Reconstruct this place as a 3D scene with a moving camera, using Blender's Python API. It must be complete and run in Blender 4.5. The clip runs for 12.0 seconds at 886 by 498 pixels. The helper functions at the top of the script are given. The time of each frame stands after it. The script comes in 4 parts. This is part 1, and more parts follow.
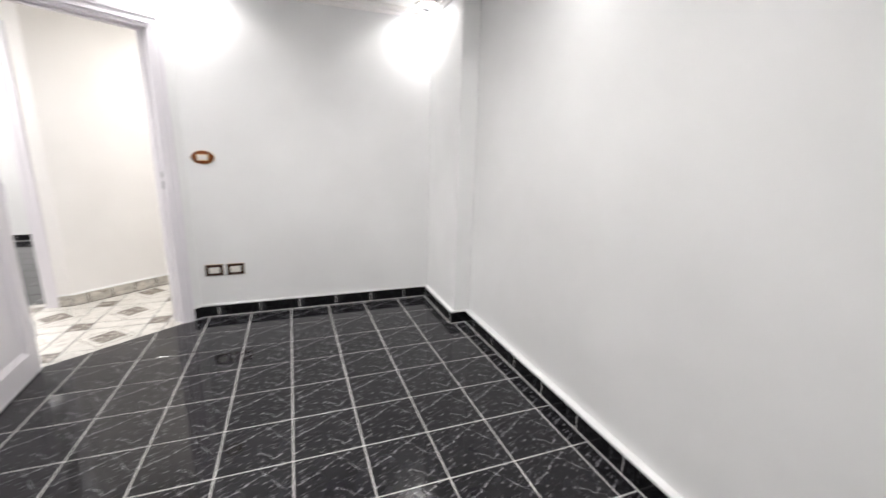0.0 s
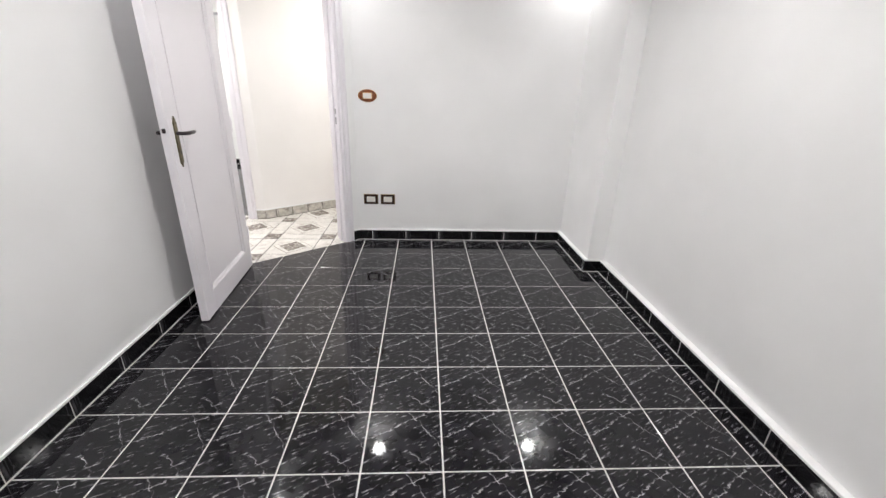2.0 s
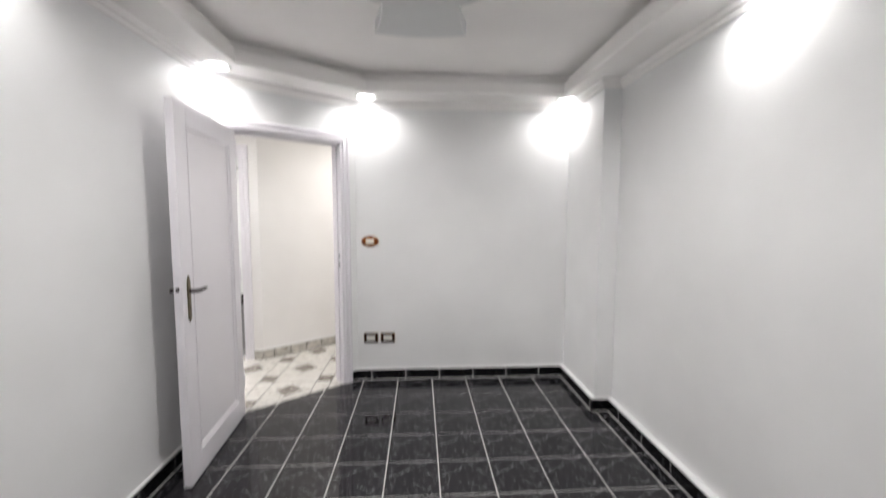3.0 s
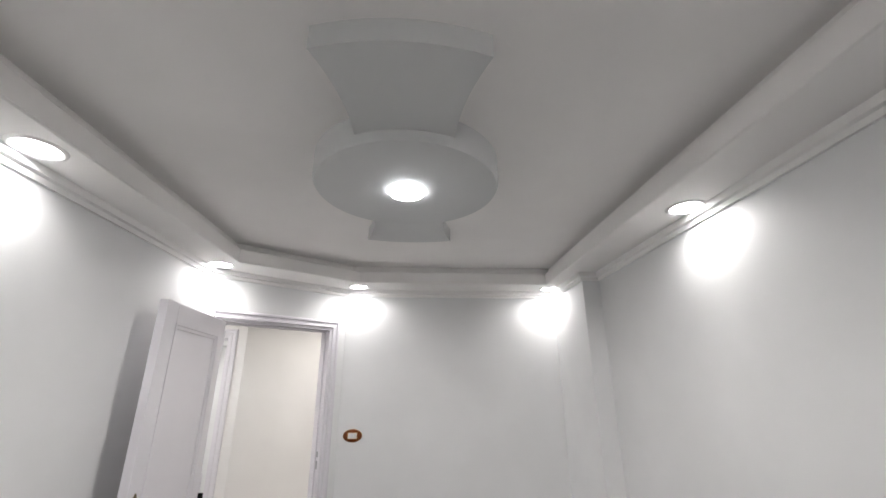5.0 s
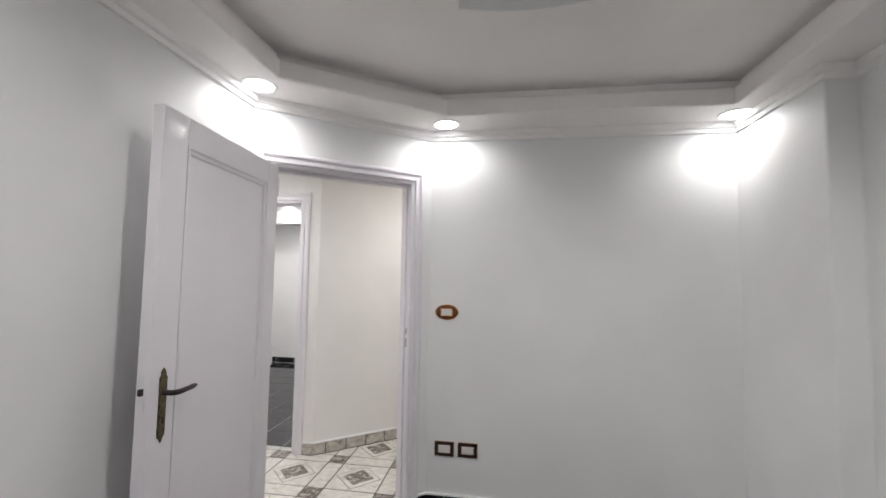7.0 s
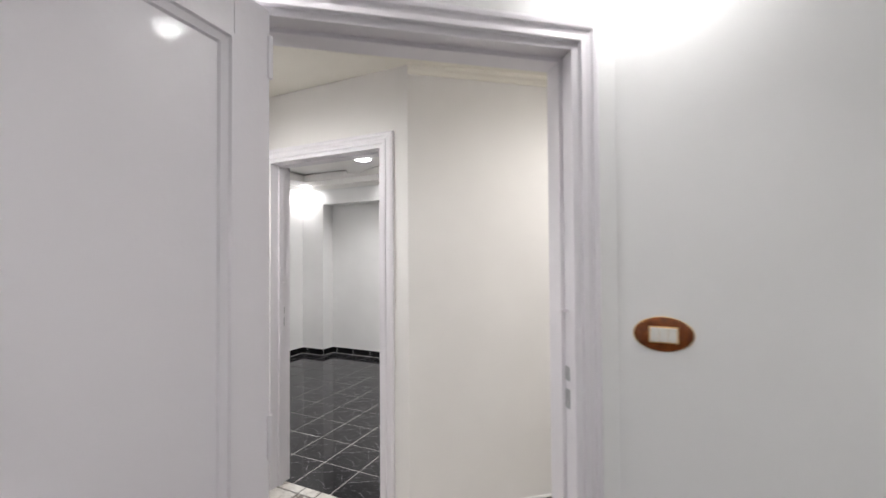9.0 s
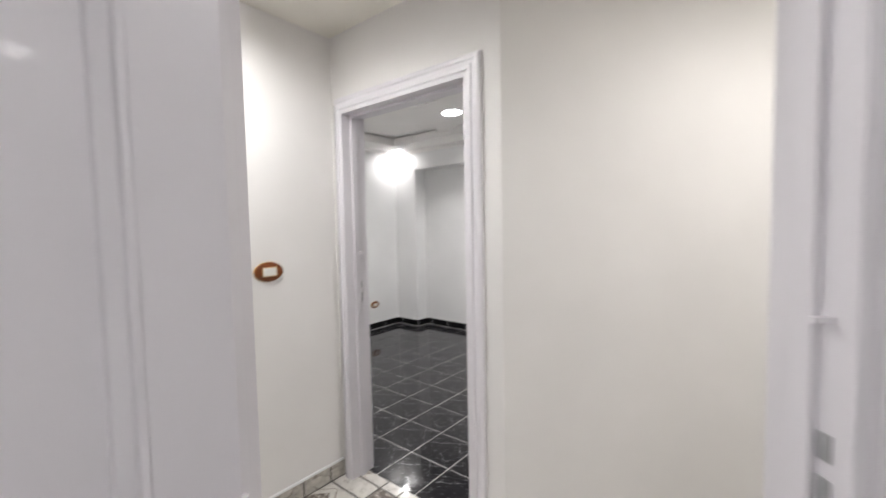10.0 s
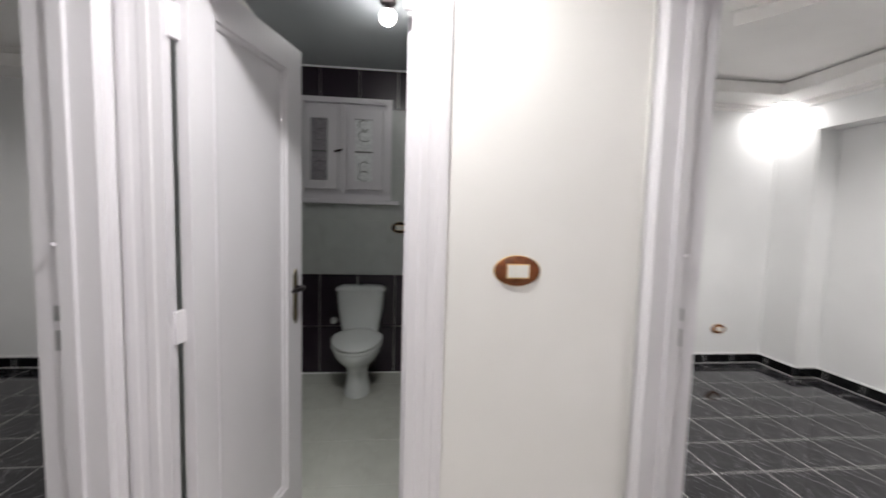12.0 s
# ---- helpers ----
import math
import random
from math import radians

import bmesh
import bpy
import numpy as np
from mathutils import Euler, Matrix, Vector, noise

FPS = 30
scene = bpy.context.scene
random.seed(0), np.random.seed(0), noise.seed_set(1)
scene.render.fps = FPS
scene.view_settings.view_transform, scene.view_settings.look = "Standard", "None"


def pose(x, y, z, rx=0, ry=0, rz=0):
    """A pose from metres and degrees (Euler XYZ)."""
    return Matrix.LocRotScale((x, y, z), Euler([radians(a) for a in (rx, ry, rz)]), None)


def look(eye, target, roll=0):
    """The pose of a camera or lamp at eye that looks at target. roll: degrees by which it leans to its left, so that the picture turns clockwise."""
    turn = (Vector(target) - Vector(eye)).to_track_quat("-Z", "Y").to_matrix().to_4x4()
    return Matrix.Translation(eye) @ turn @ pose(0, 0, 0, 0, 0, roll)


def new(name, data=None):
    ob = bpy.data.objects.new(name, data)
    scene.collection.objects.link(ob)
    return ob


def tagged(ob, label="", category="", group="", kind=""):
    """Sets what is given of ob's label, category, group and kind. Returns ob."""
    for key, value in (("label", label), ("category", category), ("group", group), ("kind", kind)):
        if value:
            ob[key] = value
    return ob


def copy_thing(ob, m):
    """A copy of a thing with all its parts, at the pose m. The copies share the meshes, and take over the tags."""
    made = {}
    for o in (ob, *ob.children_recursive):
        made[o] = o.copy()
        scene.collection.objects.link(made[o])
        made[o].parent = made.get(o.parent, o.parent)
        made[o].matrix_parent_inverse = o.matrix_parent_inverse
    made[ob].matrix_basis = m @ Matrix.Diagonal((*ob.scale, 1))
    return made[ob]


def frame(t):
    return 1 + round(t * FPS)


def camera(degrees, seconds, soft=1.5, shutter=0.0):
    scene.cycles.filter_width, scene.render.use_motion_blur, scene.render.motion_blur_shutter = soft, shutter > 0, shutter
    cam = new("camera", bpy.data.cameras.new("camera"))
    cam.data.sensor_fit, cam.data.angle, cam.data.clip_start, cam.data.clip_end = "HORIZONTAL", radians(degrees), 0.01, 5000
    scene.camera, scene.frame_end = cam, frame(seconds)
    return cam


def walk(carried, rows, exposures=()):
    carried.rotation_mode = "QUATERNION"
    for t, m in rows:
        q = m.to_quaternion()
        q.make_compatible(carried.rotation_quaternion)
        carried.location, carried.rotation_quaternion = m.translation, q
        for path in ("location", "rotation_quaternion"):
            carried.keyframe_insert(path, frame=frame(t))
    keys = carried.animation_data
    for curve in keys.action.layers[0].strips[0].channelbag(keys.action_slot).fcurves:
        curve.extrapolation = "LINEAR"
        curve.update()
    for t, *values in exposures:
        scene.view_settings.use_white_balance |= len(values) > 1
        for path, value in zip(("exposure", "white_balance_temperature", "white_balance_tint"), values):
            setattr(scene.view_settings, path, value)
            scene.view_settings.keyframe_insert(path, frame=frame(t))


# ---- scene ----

cam = camera(94.8, 12.0, 1.5, 0.5)
PATH = [
    (0, (0.058, -1.005, 1.29), (0.74, 0.822, 0.836), 1.4),
    (0.5, (0.005, -1.005, 1.32), (0.316, 0.898, 0.791), 0.6),
    (1, (-0.077, -1.042, 1.317), (0.014, 0.877, 0.761), 2.0),
    (1.5, (-0.087, -1.074, 1.296), (-0.019, 0.809, 0.628), 2.3),
    (2, (-0.085, -1.08, 1.299), (0.018, 0.777, 0.565), 1.7),
    (2.5, (-0.092, -1.1, 1.342), (0.006, 0.791, 0.698), 1.3),
    (3, (-0.102, -1.104, 1.45), (0.01, 0.886, 1.286), 0.1),
    (3.5, (-0.077, -1.152, 1.51), (0.068, 0.827, 1.761), -0.1),
    (3.7, (-0.073, -1.17, 1.563), (0.064, 0.789, 1.95), -0.4),
    (5.3, (-0.038, -1.103, 1.597), (0.074, 0.793, 2.238), 0.1),
    (5.5, (-0.047, -1.03, 1.568), (0.057, 0.89, 2.119), 0.4),
    (6, (-0.108, -0.747, 1.517), (0.0, 1.211, 1.911), 0.1),
    (6.5, (-0.15, -0.457, 1.489), (-0.175, 1.534, 1.677), -0.2),
    (7, (-0.177, -0.173, 1.468), (-0.471, 1.801, 1.592), 1.0),
    (7.5, (-0.304, 0.136, 1.427), (-0.696, 2.096, 1.476), 2.0),
    (7.7, (-0.354, 0.285, 1.45), (-0.8, 2.233, 1.495), 1.1),
    (9.3, (-0.683, 1.275, 1.447), (-1.612, 3.046, 1.47), -0.4),
    (9.5, (-0.743, 1.351, 1.459), (-1.726, 3.093, 1.465), -0.6),
    (10, (-0.847, 1.601, 1.428), (-2.105, 3.152, 1.316), -1.1),
    (10.5, (-0.978, 1.857, 1.408), (-2.583, 3.033, 1.207), 0.7),
    (11, (-1.2, 2.028, 1.379), (-2.953, 2.977, 1.221), 1.7),
    (11.5, (-1.348, 2.126, 1.415), (-3.202, 2.855, 1.242), 0.7),
    (12, (-1.519, 2.234, 1.388), (-3.501, 2.447, 1.225), 1.6),
]
EXPOSURES = [(0, 0.58), (1.5, 0.58), (2.5, 0.62), (3.0, 0.25), (3.5, -0.06), (5.3, -0.06), (6.0, -0.15), (6.5, -0.19), (7.7, -0.22), (9.5, -0.12), (10.5, -0.15), (11.2, -0.1), (12, 0.0)]
walk(cam, [(t, look(eye, aim, lean)) for t, eye, aim, lean in PATH], EXPOSURES)

# ---- world and lamps ----
world = bpy.data.worlds.new("night")
world.use_nodes = True
scene.world = world
world.node_tree.nodes["Background"].inputs[0].default_value = (0.02, 0.025, 0.035, 1)
world.node_tree.nodes["Background"].inputs[1].default_value = 0.3


def lamp(name, where, watts, colour, radius, cone=0, blend=0.6):
    """A round lamp that shines down; with a cone it is a spot."""
    data = bpy.data.lights.new(name, "SPOT" if cone else "POINT")
    data.energy, data.color, data.shadow_soft_size = watts, colour, radius
    if cone:
        data.spot_size, data.spot_blend = radians(cone), blend
    ob = new(name, data)
    ob.location = where
    return ob


COOL, NEUTRAL, WARM = (1.0, 0.965, 0.94), (1.0, 0.99, 0.97), (1.0, 0.965, 0.92)
SOFFIT, TRAY = 2.40, 2.55
SOFFIT2, TRAY2 = 2.51, 2.62                        # the second room's ceiling is higher
# The last three lie out of view, added to mirror the others.
DOWNLIGHTS = [(-1.388, 0.205), (-1.395, 1.655), (-0.535, 2.285), (1.11, 2.285), (1.23, 0.567), (-1.388, -1.15), (1.23, -1.1), (-0.1, -1.58)]
# Past the first two, these are added unseen.
R2_DOWNLIGHTS = [(-5.03, 5.75), (-3.55, 5.75), (-2.1, 5.75), (-5.03, 3.35), (-0.9, 5.75), (-2.9, 3.35)]
# Both are added unseen, to light the third room.
R3_DOWNLIGHTS = [(-5.1, 0.92), (-3.3, -1.6)]
for x, y in DOWNLIGHTS + R3_DOWNLIGHTS:
    lamp("downlight_glow", (x, y, SOFFIT - 0.012), 14, COOL, 0.05, 165)
for x, y in R2_DOWNLIGHTS:
    lamp("downlight_glow", (x, y, SOFFIT2 - 0.012), 22, COOL, 0.05, 165)
lamp("disc_glow", (-0.095, 0.53, 2.402), 64, COOL, 0.06, 170)
lamp("disc_glow", (-3.19, 4.66, 2.45), 110, COOL, 0.06, 170)
# No disc hangs in the third room; this lamp is added unseen.
lamp("disc_glow", (-3.3, -0.3, 2.42), 40, COOL, 0.06, 170)
lamp("hall_glow", (-2.32, 2.15, 2.44), 62, NEUTRAL, 0.05, 174, 0.75)
# This one is added unseen, to brighten the slanting hall wall.
lamp("hall_glow", (-0.25, 2.98, 2.44), 48, WARM, 0.05, 174, 0.7)
lamp("bulb_glow", (-3.93, 2.145, 2.43), 5.2, NEUTRAL, 0.045)


# ---- materials ----
def nodes_of(name):
    m = bpy.data.materials.new(name)
    m.use_nodes = True
    t = m.node_tree
    return m, t, t.nodes["Principled BSDF"]


def add(t, kind, **inputs):
    n = t.nodes.new(kind)
    for key, value in inputs.items():
        n.inputs[key.replace("_", " ")].default_value = value
    return n


def ramp(t, source, stops):
    r = t.nodes.new("ShaderNodeValToRGB")
    while len(r.color_ramp.elements) < len(stops):
        r.color_ramp.elements.new(0.5)
    for e, (at, c) in zip(r.color_ramp.elements, stops):
        e.position, e.color = at, (*c, 1)
    t.links.new(source, r.inputs[0])
    return r


def bump(t, bsdf, source, strength, distance):
    b = add(t, "ShaderNodeBump", Strength=strength, Distance=distance)
    t.links.new(source, b.inputs["Height"])
    t.links.new(b.outputs[0], bsdf.inputs["Normal"])


def coords(t, spread=0.0):
    """Object coordinates, moved apart piece by piece when spread is given."""
    c = t.nodes.new("ShaderNodeTexCoord")
    if not spread:
        return c.outputs["Object"]
    info, mul, plus = t.nodes.new("ShaderNodeObjectInfo"), t.nodes.new("ShaderNodeMath"), t.nodes.new("ShaderNodeVectorMath")
    mul.operation, plus.operation = "MULTIPLY", "ADD"
    mul.inputs[1].default_value = spread
    t.links.new(info.outputs["Random"], mul.inputs[0])
    t.links.new(c.outputs["Object"], plus.inputs[0])
    t.links.new(mul.outputs[0], plus.inputs[1])
    return plus.outputs[0]


def paint(name, colour, rough=0.6, shift=0.03, grain=260, relief=0.08, coat=0.0):
    """Painted plaster or wood: a faint mottling, a fine orange-peel relief."""
    m, t, b = nodes_of(name)
    at = coords(t)
    big, fine = add(t, "ShaderNodeTexNoise", Scale=1.7, Detail=3.0), add(t, "ShaderNodeTexNoise", Scale=grain, Detail=2.0)
    for n in (big, fine):
        t.links.new(at, n.inputs["Vector"])
    lo, hi = [max(0, c - shift) for c in colour], [min(1, c + shift) for c in colour]
    r = ramp(t, big.outputs[0], [(0.3, lo), (0.7, hi)])
    t.links.new(r.outputs[0], b.inputs["Base Color"])
    b.inputs["Roughness"].default_value = rough
    b.inputs["Coat Weight"].default_value = coat
    wave = add(t, "ShaderNodeTexNoise", Scale=5.5, Detail=3.0)
    t.links.new(at, wave.inputs["Vector"])
    low = add(t, "ShaderNodeBump", Strength=min(1.0, relief * 5), Distance=0.004)
    t.links.new(wave.outputs[0], low.inputs["Height"])
    bump(t, b, fine.outputs[0], relief, 0.002)
    t.links.new(low.outputs[0], b.inputs["Normal"].links[0].from_node.inputs["Normal"])
    return m


def plain(name, colour, rough=0.4, metal=0.0, vary=0.12, scale=35.0):
    m, t, b = nodes_of(name)
    n = add(t, "ShaderNodeTexNoise", Scale=scale, Detail=4.0)
    t.links.new(coords(t), n.inputs["Vector"])
    r = ramp(t, n.outputs[0], [(0.3, [c * (1 - vary) for c in colour]), (0.7, [min(1, c * (1 + vary * 0.8)) for c in colour])])
    t.links.new(r.outputs[0], b.inputs["Base Color"])
    b.inputs["Roughness"].default_value, b.inputs["Metallic"].default_value = rough, metal
    return m


def glow(name, colour, strength):
    m, t, b = nodes_of(name)
    b.inputs["Base Color"].default_value = (*colour, 1)
    b.inputs["Emission Color"].default_value = (*colour, 1)
    b.inputs["Emission Strength"].default_value = strength
    return m


def marble(name, ground, vein, scale, thin, rough, share=0.75, cloud_by=0.3):
    """Glazed tile printed as marble: short slanting veins over a clouded ground, different on every piece."""
    m, t, b = nodes_of(name)
    at = coords(t, 37.0)
    turn = t.nodes.new("ShaderNodeMapping")
    turn.inputs["Rotation"].default_value = (0, 0, 0.55)
    turn.inputs["Scale"].default_value = (0.55, 1.5, 1)
    t.links.new(at, turn.inputs[0])
    warp = add(t, "ShaderNodeTexNoise", Scale=scale, Detail=5.0, Roughness=0.6, Distortion=0.9)
    t.links.new(turn.outputs[0], warp.inputs["Vector"])
    lines = ramp(t, warp.outputs[0], [(0.5 - thin, (0, 0, 0)), (0.5, (1, 1, 1)), (0.5 + thin, (0, 0, 0))])
    patch = add(t, "ShaderNodeTexNoise", Scale=scale * 1.3, Detail=2.0)
    t.links.new(at, patch.inputs["Vector"])
    where = ramp(t, patch.outputs[0], [(0.42, (0, 0, 0)), (0.62, (1, 1, 1))])
    both = t.nodes.new("ShaderNodeMath")
    both.operation = "MULTIPLY"
    t.links.new(lines.outputs[0], both.inputs[0])
    t.links.new(where.outputs[0], both.inputs[1])
    amount = t.nodes.new("ShaderNodeMath")
    amount.operation, amount.inputs[1].default_value = "MULTIPLY", share
    t.links.new(both.outputs[0], amount.inputs[0])
    cloud = add(t, "ShaderNodeTexNoise", Scale=scale * 2.2, Detail=4.0)
    t.links.new(at, cloud.inputs["Vector"])
    base = ramp(t, cloud.outputs[0], [(0.3, [c * (1 - cloud_by) for c in ground]), (0.75, [min(1, c * (1 + cloud_by)) for c in ground])])
    mix = t.nodes.new("ShaderNodeMix")
    mix.data_type = "RGBA"
    t.links.new(amount.outputs[0], mix.inputs[0])
    t.links.new(base.outputs[0], mix.inputs[6])
    mix.inputs[7].default_value = (*vein, 1)
    t.links.new(mix.outputs[2], b.inputs["Base Color"])
    wear = add(t, "ShaderNodeTexNoise", Scale=6.0, Detail=3.0)
    t.links.new(at, wear.inputs["Vector"])
    rr = ramp(t, wear.outputs[0], [(0.3, [rough * 0.7] * 3), (0.7, [rough * 1.4] * 3)])
    t.links.new(rr.outputs[0], b.inputs["Roughness"])
    return m


def scratched(name, ground, vein, rough, share=1.0):
    """Black glazed tile, every piece with the same print: short slanting strokes and two long cracks."""
    m, t, b = nodes_of(name)
    at = coords(t)

    def math_node(kind, x, y):
        n = t.nodes.new("ShaderNodeMath")
        n.operation, n.use_clamp = kind, kind == "MAXIMUM"
        for i, v in enumerate((x, y)):
            if isinstance(v, (int, float)):
                n.inputs[i].default_value = v
            else:
                t.links.new(v, n.inputs[i])
        return n.outputs[0]

    turn = t.nodes.new("ShaderNodeMapping")
    turn.vector_type = "TEXTURE"
    turn.inputs["Rotation"].default_value = (0, 0, 0.5)
    turn.inputs["Scale"].default_value = (0.052, 0.0095, 1)
    t.links.new(at, turn.inputs[0])
    strokes = add(t, "ShaderNodeTexNoise", Scale=1.0, Detail=2.5, Roughness=0.55, Distortion=0.5)
    t.links.new(turn.outputs[0], strokes.inputs["Vector"])
    s1 = ramp(t, strokes.outputs[0], [(0.60, (0, 0, 0)), (0.69, (1, 1, 1))]).outputs[0]
    wob = add(t, "ShaderNodeTexNoise", Scale=38.0, Detail=3.0)
    t.links.new(at, wob.inputs["Vector"])
    gate = ramp(t, wob.outputs[0], [(0.40, (0.15, 0.15, 0.15)), (0.58, (1, 1, 1))]).outputs[0]
    found = math_node("MULTIPLY", s1, gate)
    sep = t.nodes.new("ShaderNodeSeparateXYZ")
    t.links.new(at, sep.inputs[0])
    for (nx, ny, c), (lo, hi) in (((0.81, 0.59, 0.098), (-0.05, 0.16)), ((-0.5, 0.866, 0.075), (-0.03, 0.15)), ((0.72, 0.69, -0.02), (-0.15, -0.06))):
        d_ = math_node("ADD", math_node("MULTIPLY", sep.outputs[0], nx), math_node("MULTIPLY", sep.outputs[1], ny))
        d_ = math_node("ADD", math_node("SUBTRACT", d_, c), math_node("MULTIPLY", math_node("SUBTRACT", wob.outputs[0], 0.5), 0.045))
        line = math_node("LESS_THAN", math_node("ABSOLUTE", d_, 0), 0.0016)
        inside = math_node("MULTIPLY", math_node("GREATER_THAN", sep.outputs[1], lo), math_node("LESS_THAN", sep.outputs[1], hi))
        found = math_node("MAXIMUM", found, math_node("MULTIPLY", math_node("MULTIPLY", line, inside), gate))
    amount = math_node("MULTIPLY", found, share)
    cloud = add(t, "ShaderNodeTexNoise", Scale=13.0, Detail=4.0)
    t.links.new(at, cloud.inputs["Vector"])
    base = ramp(t, cloud.outputs[0], [(0.35, [c * 0.6 for c in ground]), (0.7, [c * 1.6 for c in ground])])
    mix = t.nodes.new("ShaderNodeMix")
    mix.data_type = "RGBA"
    t.links.new(amount, mix.inputs[0])
    t.links.new(base.outputs[0], mix.inputs[6])
    mix.inputs[7].default_value = (*vein, 1)
    t.links.new(mix.outputs[2], b.inputs["Base Color"])
    wear = add(t, "ShaderNodeTexNoise", Scale=3.0, Detail=4.0)
    t.links.new(coords(t, 20.0), wear.inputs["Vector"])
    b.inputs["Specular IOR Level"].default_value = 0.32
    rr = ramp(t, wear.outputs[0], [(0.3, [rough * 0.6] * 3), (0.7, [rough * 1.5] * 3)])
    t.links.new(rr.outputs[0], b.inputs["Roughness"])
    return m


WALL = paint("white_wall_paint", (0.81, 0.81, 0.81), 0.55)
HALL_WALL = paint("warm_white_wall_paint", (0.82, 0.80, 0.785), 0.55)
CEIL = paint("white_gypsum_paint", (0.90, 0.88, 0.865), 0.7, relief=0.03)
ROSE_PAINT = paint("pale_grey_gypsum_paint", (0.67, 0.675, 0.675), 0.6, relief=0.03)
HALL_CEIL = paint("cream_ceiling_paint", (0.83, 0.80, 0.73), 0.7, relief=0.03)
GLOSS = paint("lilac_white_gloss_paint", (0.77, 0.745, 0.78), 0.36, 0.02, 90, 0.12, 0.15)
CAULK = paint("white_plaster_line", (0.86, 0.86, 0.86), 0.5)
BLACK_TILE = scratched("black_marble_tile", (0.0110, 0.0104, 0.0128), (0.31, 0.305, 0.32), 0.055)
SKIRT_TILE = scratched("black_skirting_tile", (0.007, 0.007, 0.008), (0.10, 0.10, 0.105), 0.08, 0.6)
GROUT = paint("pale_grout", (0.60, 0.59, 0.57), 0.85, 0.06)
MARBLE = marble("white_marble_tile", (0.66, 0.64, 0.60), (0.24, 0.20, 0.17), 10.0, 0.03, 0.16, 0.7, 0.12)
INLAY = marble("grey_brown_inlay", (0.17, 0.145, 0.125), (0.62, 0.58, 0.53), 26.0, 0.09, 0.2, 1.0)
INLAY_PALE = marble("pale_brown_inlay", (0.30, 0.26, 0.22), (0.6, 0.57, 0.52), 16.0, 0.05, 0.2, 0.6)
DARK_LINE = plain("dark_inlay_line", (0.06, 0.05, 0.045), 0.3)
HALL_SKIRT = marble("grey_marble_skirting", (0.56, 0.53, 0.48), (0.16, 0.13, 0.11), 11.0, 0.06, 0.2, 0.8)
BATH_DARK = plain("aubergine_tile", (0.020, 0.011, 0.020), 0.28, 0.0, 0.15, 9.0)
BATH_LIGHT = marble("pale_grey_wall_tile", (0.50, 0.52, 0.51), (0.42, 0.44, 0.43), 4.0, 0.05, 0.36, 0.4, 0.05)
BATH_FLOOR = marble("ivory_floor_tile", (0.60, 0.61, 0.56), (0.5, 0.5, 0.45), 4.0, 0.05, 0.18, 0.4, 0.05)
TUB_SIDE = plain("olive_grey_tile", (0.27, 0.28, 0.24), 0.2, 0.0, 0.1, 6.0)
CHINA = plain("white_glazed_china", (0.72, 0.74, 0.74), 0.12, 0.0, 0.015, 4.0)
ACRYLIC = plain("white_acrylic", (0.66, 0.68, 0.67), 0.2, 0.0, 0.02, 4.0)
BRASS = plain("aged_brass", (0.15, 0.125, 0.075), 0.36, 0.9, 0.45, 90.0)
DARK_METAL = plain("dark_bronze", (0.055, 0.045, 0.048), 0.3, 0.9)
PLATE = plain("dull_zinc", (0.40, 0.40, 0.41), 0.55, 0.2)
STEEL = plain("polished_steel", (0.6, 0.6, 0.6), 0.2, 1.0)
# Same glass as FROST, with the dark behind it put into the colour.
SHADED_PANE = plain("shaded_frosted_pane", (0.30, 0.28, 0.31), 0.35, 0.0, 0.3, 60.0)
WOOD = plain("orange_brown_wood", (0.17, 0.046, 0.011), 0.16, 0.0, 0.35, 60.0)
DARK_WOOD = plain("dark_brown_wood", (0.036, 0.017, 0.011), 0.25, 0.0, 0.3, 60.0)
IVORY = plain("ivory_plastic", (0.76, 0.74, 0.69), 0.35, 0.0, 0.02)
GILT = plain("gilt_edge", (0.75, 0.5, 0.22), 0.3, 0.8)
FROST = plain("frosted_glass_pane", (0.84, 0.85, 0.87), 0.4, 0.0, 0.2, 60.0)
LED = glow("led_diffuser", (0.95, 0.97, 1.0), 25)
BULB = glow("bulb_glass", (1.0, 0.98, 0.94), 14)


# ---- builders ----
def part(name, bm, material, parent=None, label=""):
    """Links a bmesh as one mesh object, under a thing or a part."""
    me = bpy.data.meshes.new(name)
    bmesh.ops.recalc_face_normals(bm, faces=bm.faces)
    bm.to_mesh(me)
    bm.free()
    me.materials.append(material)
    ob = new(name, me)
    ob.parent = parent
    return tagged(ob, label)


def thing(name, m, label, category, group="", kind=""):
    ob = new(name)
    ob.matrix_world = m
    ob.empty_display_size = 0.1
    return tagged(ob, label, category, group, kind)


def box(bm, x0, x1, y0, y1, z0, z1):
    v = [bm.verts.new(p) for p in ((x0, y0, z0), (x1, y0, z0), (x1, y1, z0), (x0, y1, z0), (x0, y0, z1), (x1, y0, z1), (x1, y1, z1), (x0, y1, z1))]
    for f in ((3, 2, 1, 0), (4, 5, 6, 7), (0, 1, 5, 4), (1, 2, 6, 5), (2, 3, 7, 6), (3, 0, 4, 7)):
        bm.faces.new([v[i] for i in f])
    return v


def prism(bm, outline, z0, z1):
    lo, hi = [bm.verts.new((x, y, z0)) for x, y in outline], [bm.verts.new((x, y, z1)) for x, y in outline]
    bm.faces.new(lo[::-1])
    bm.faces.new(hi)
    n = len(outline)
    for i in range(n):
        bm.faces.new((lo[i], lo[(i + 1) % n], hi[(i + 1) % n], hi[i]))


def bevel(bm, width, segments=2):
    bmesh.ops.bevel(bm, geom=list(bm.edges), offset=width, segments=segments, affect="EDGES", profile=0.5)
    return bm


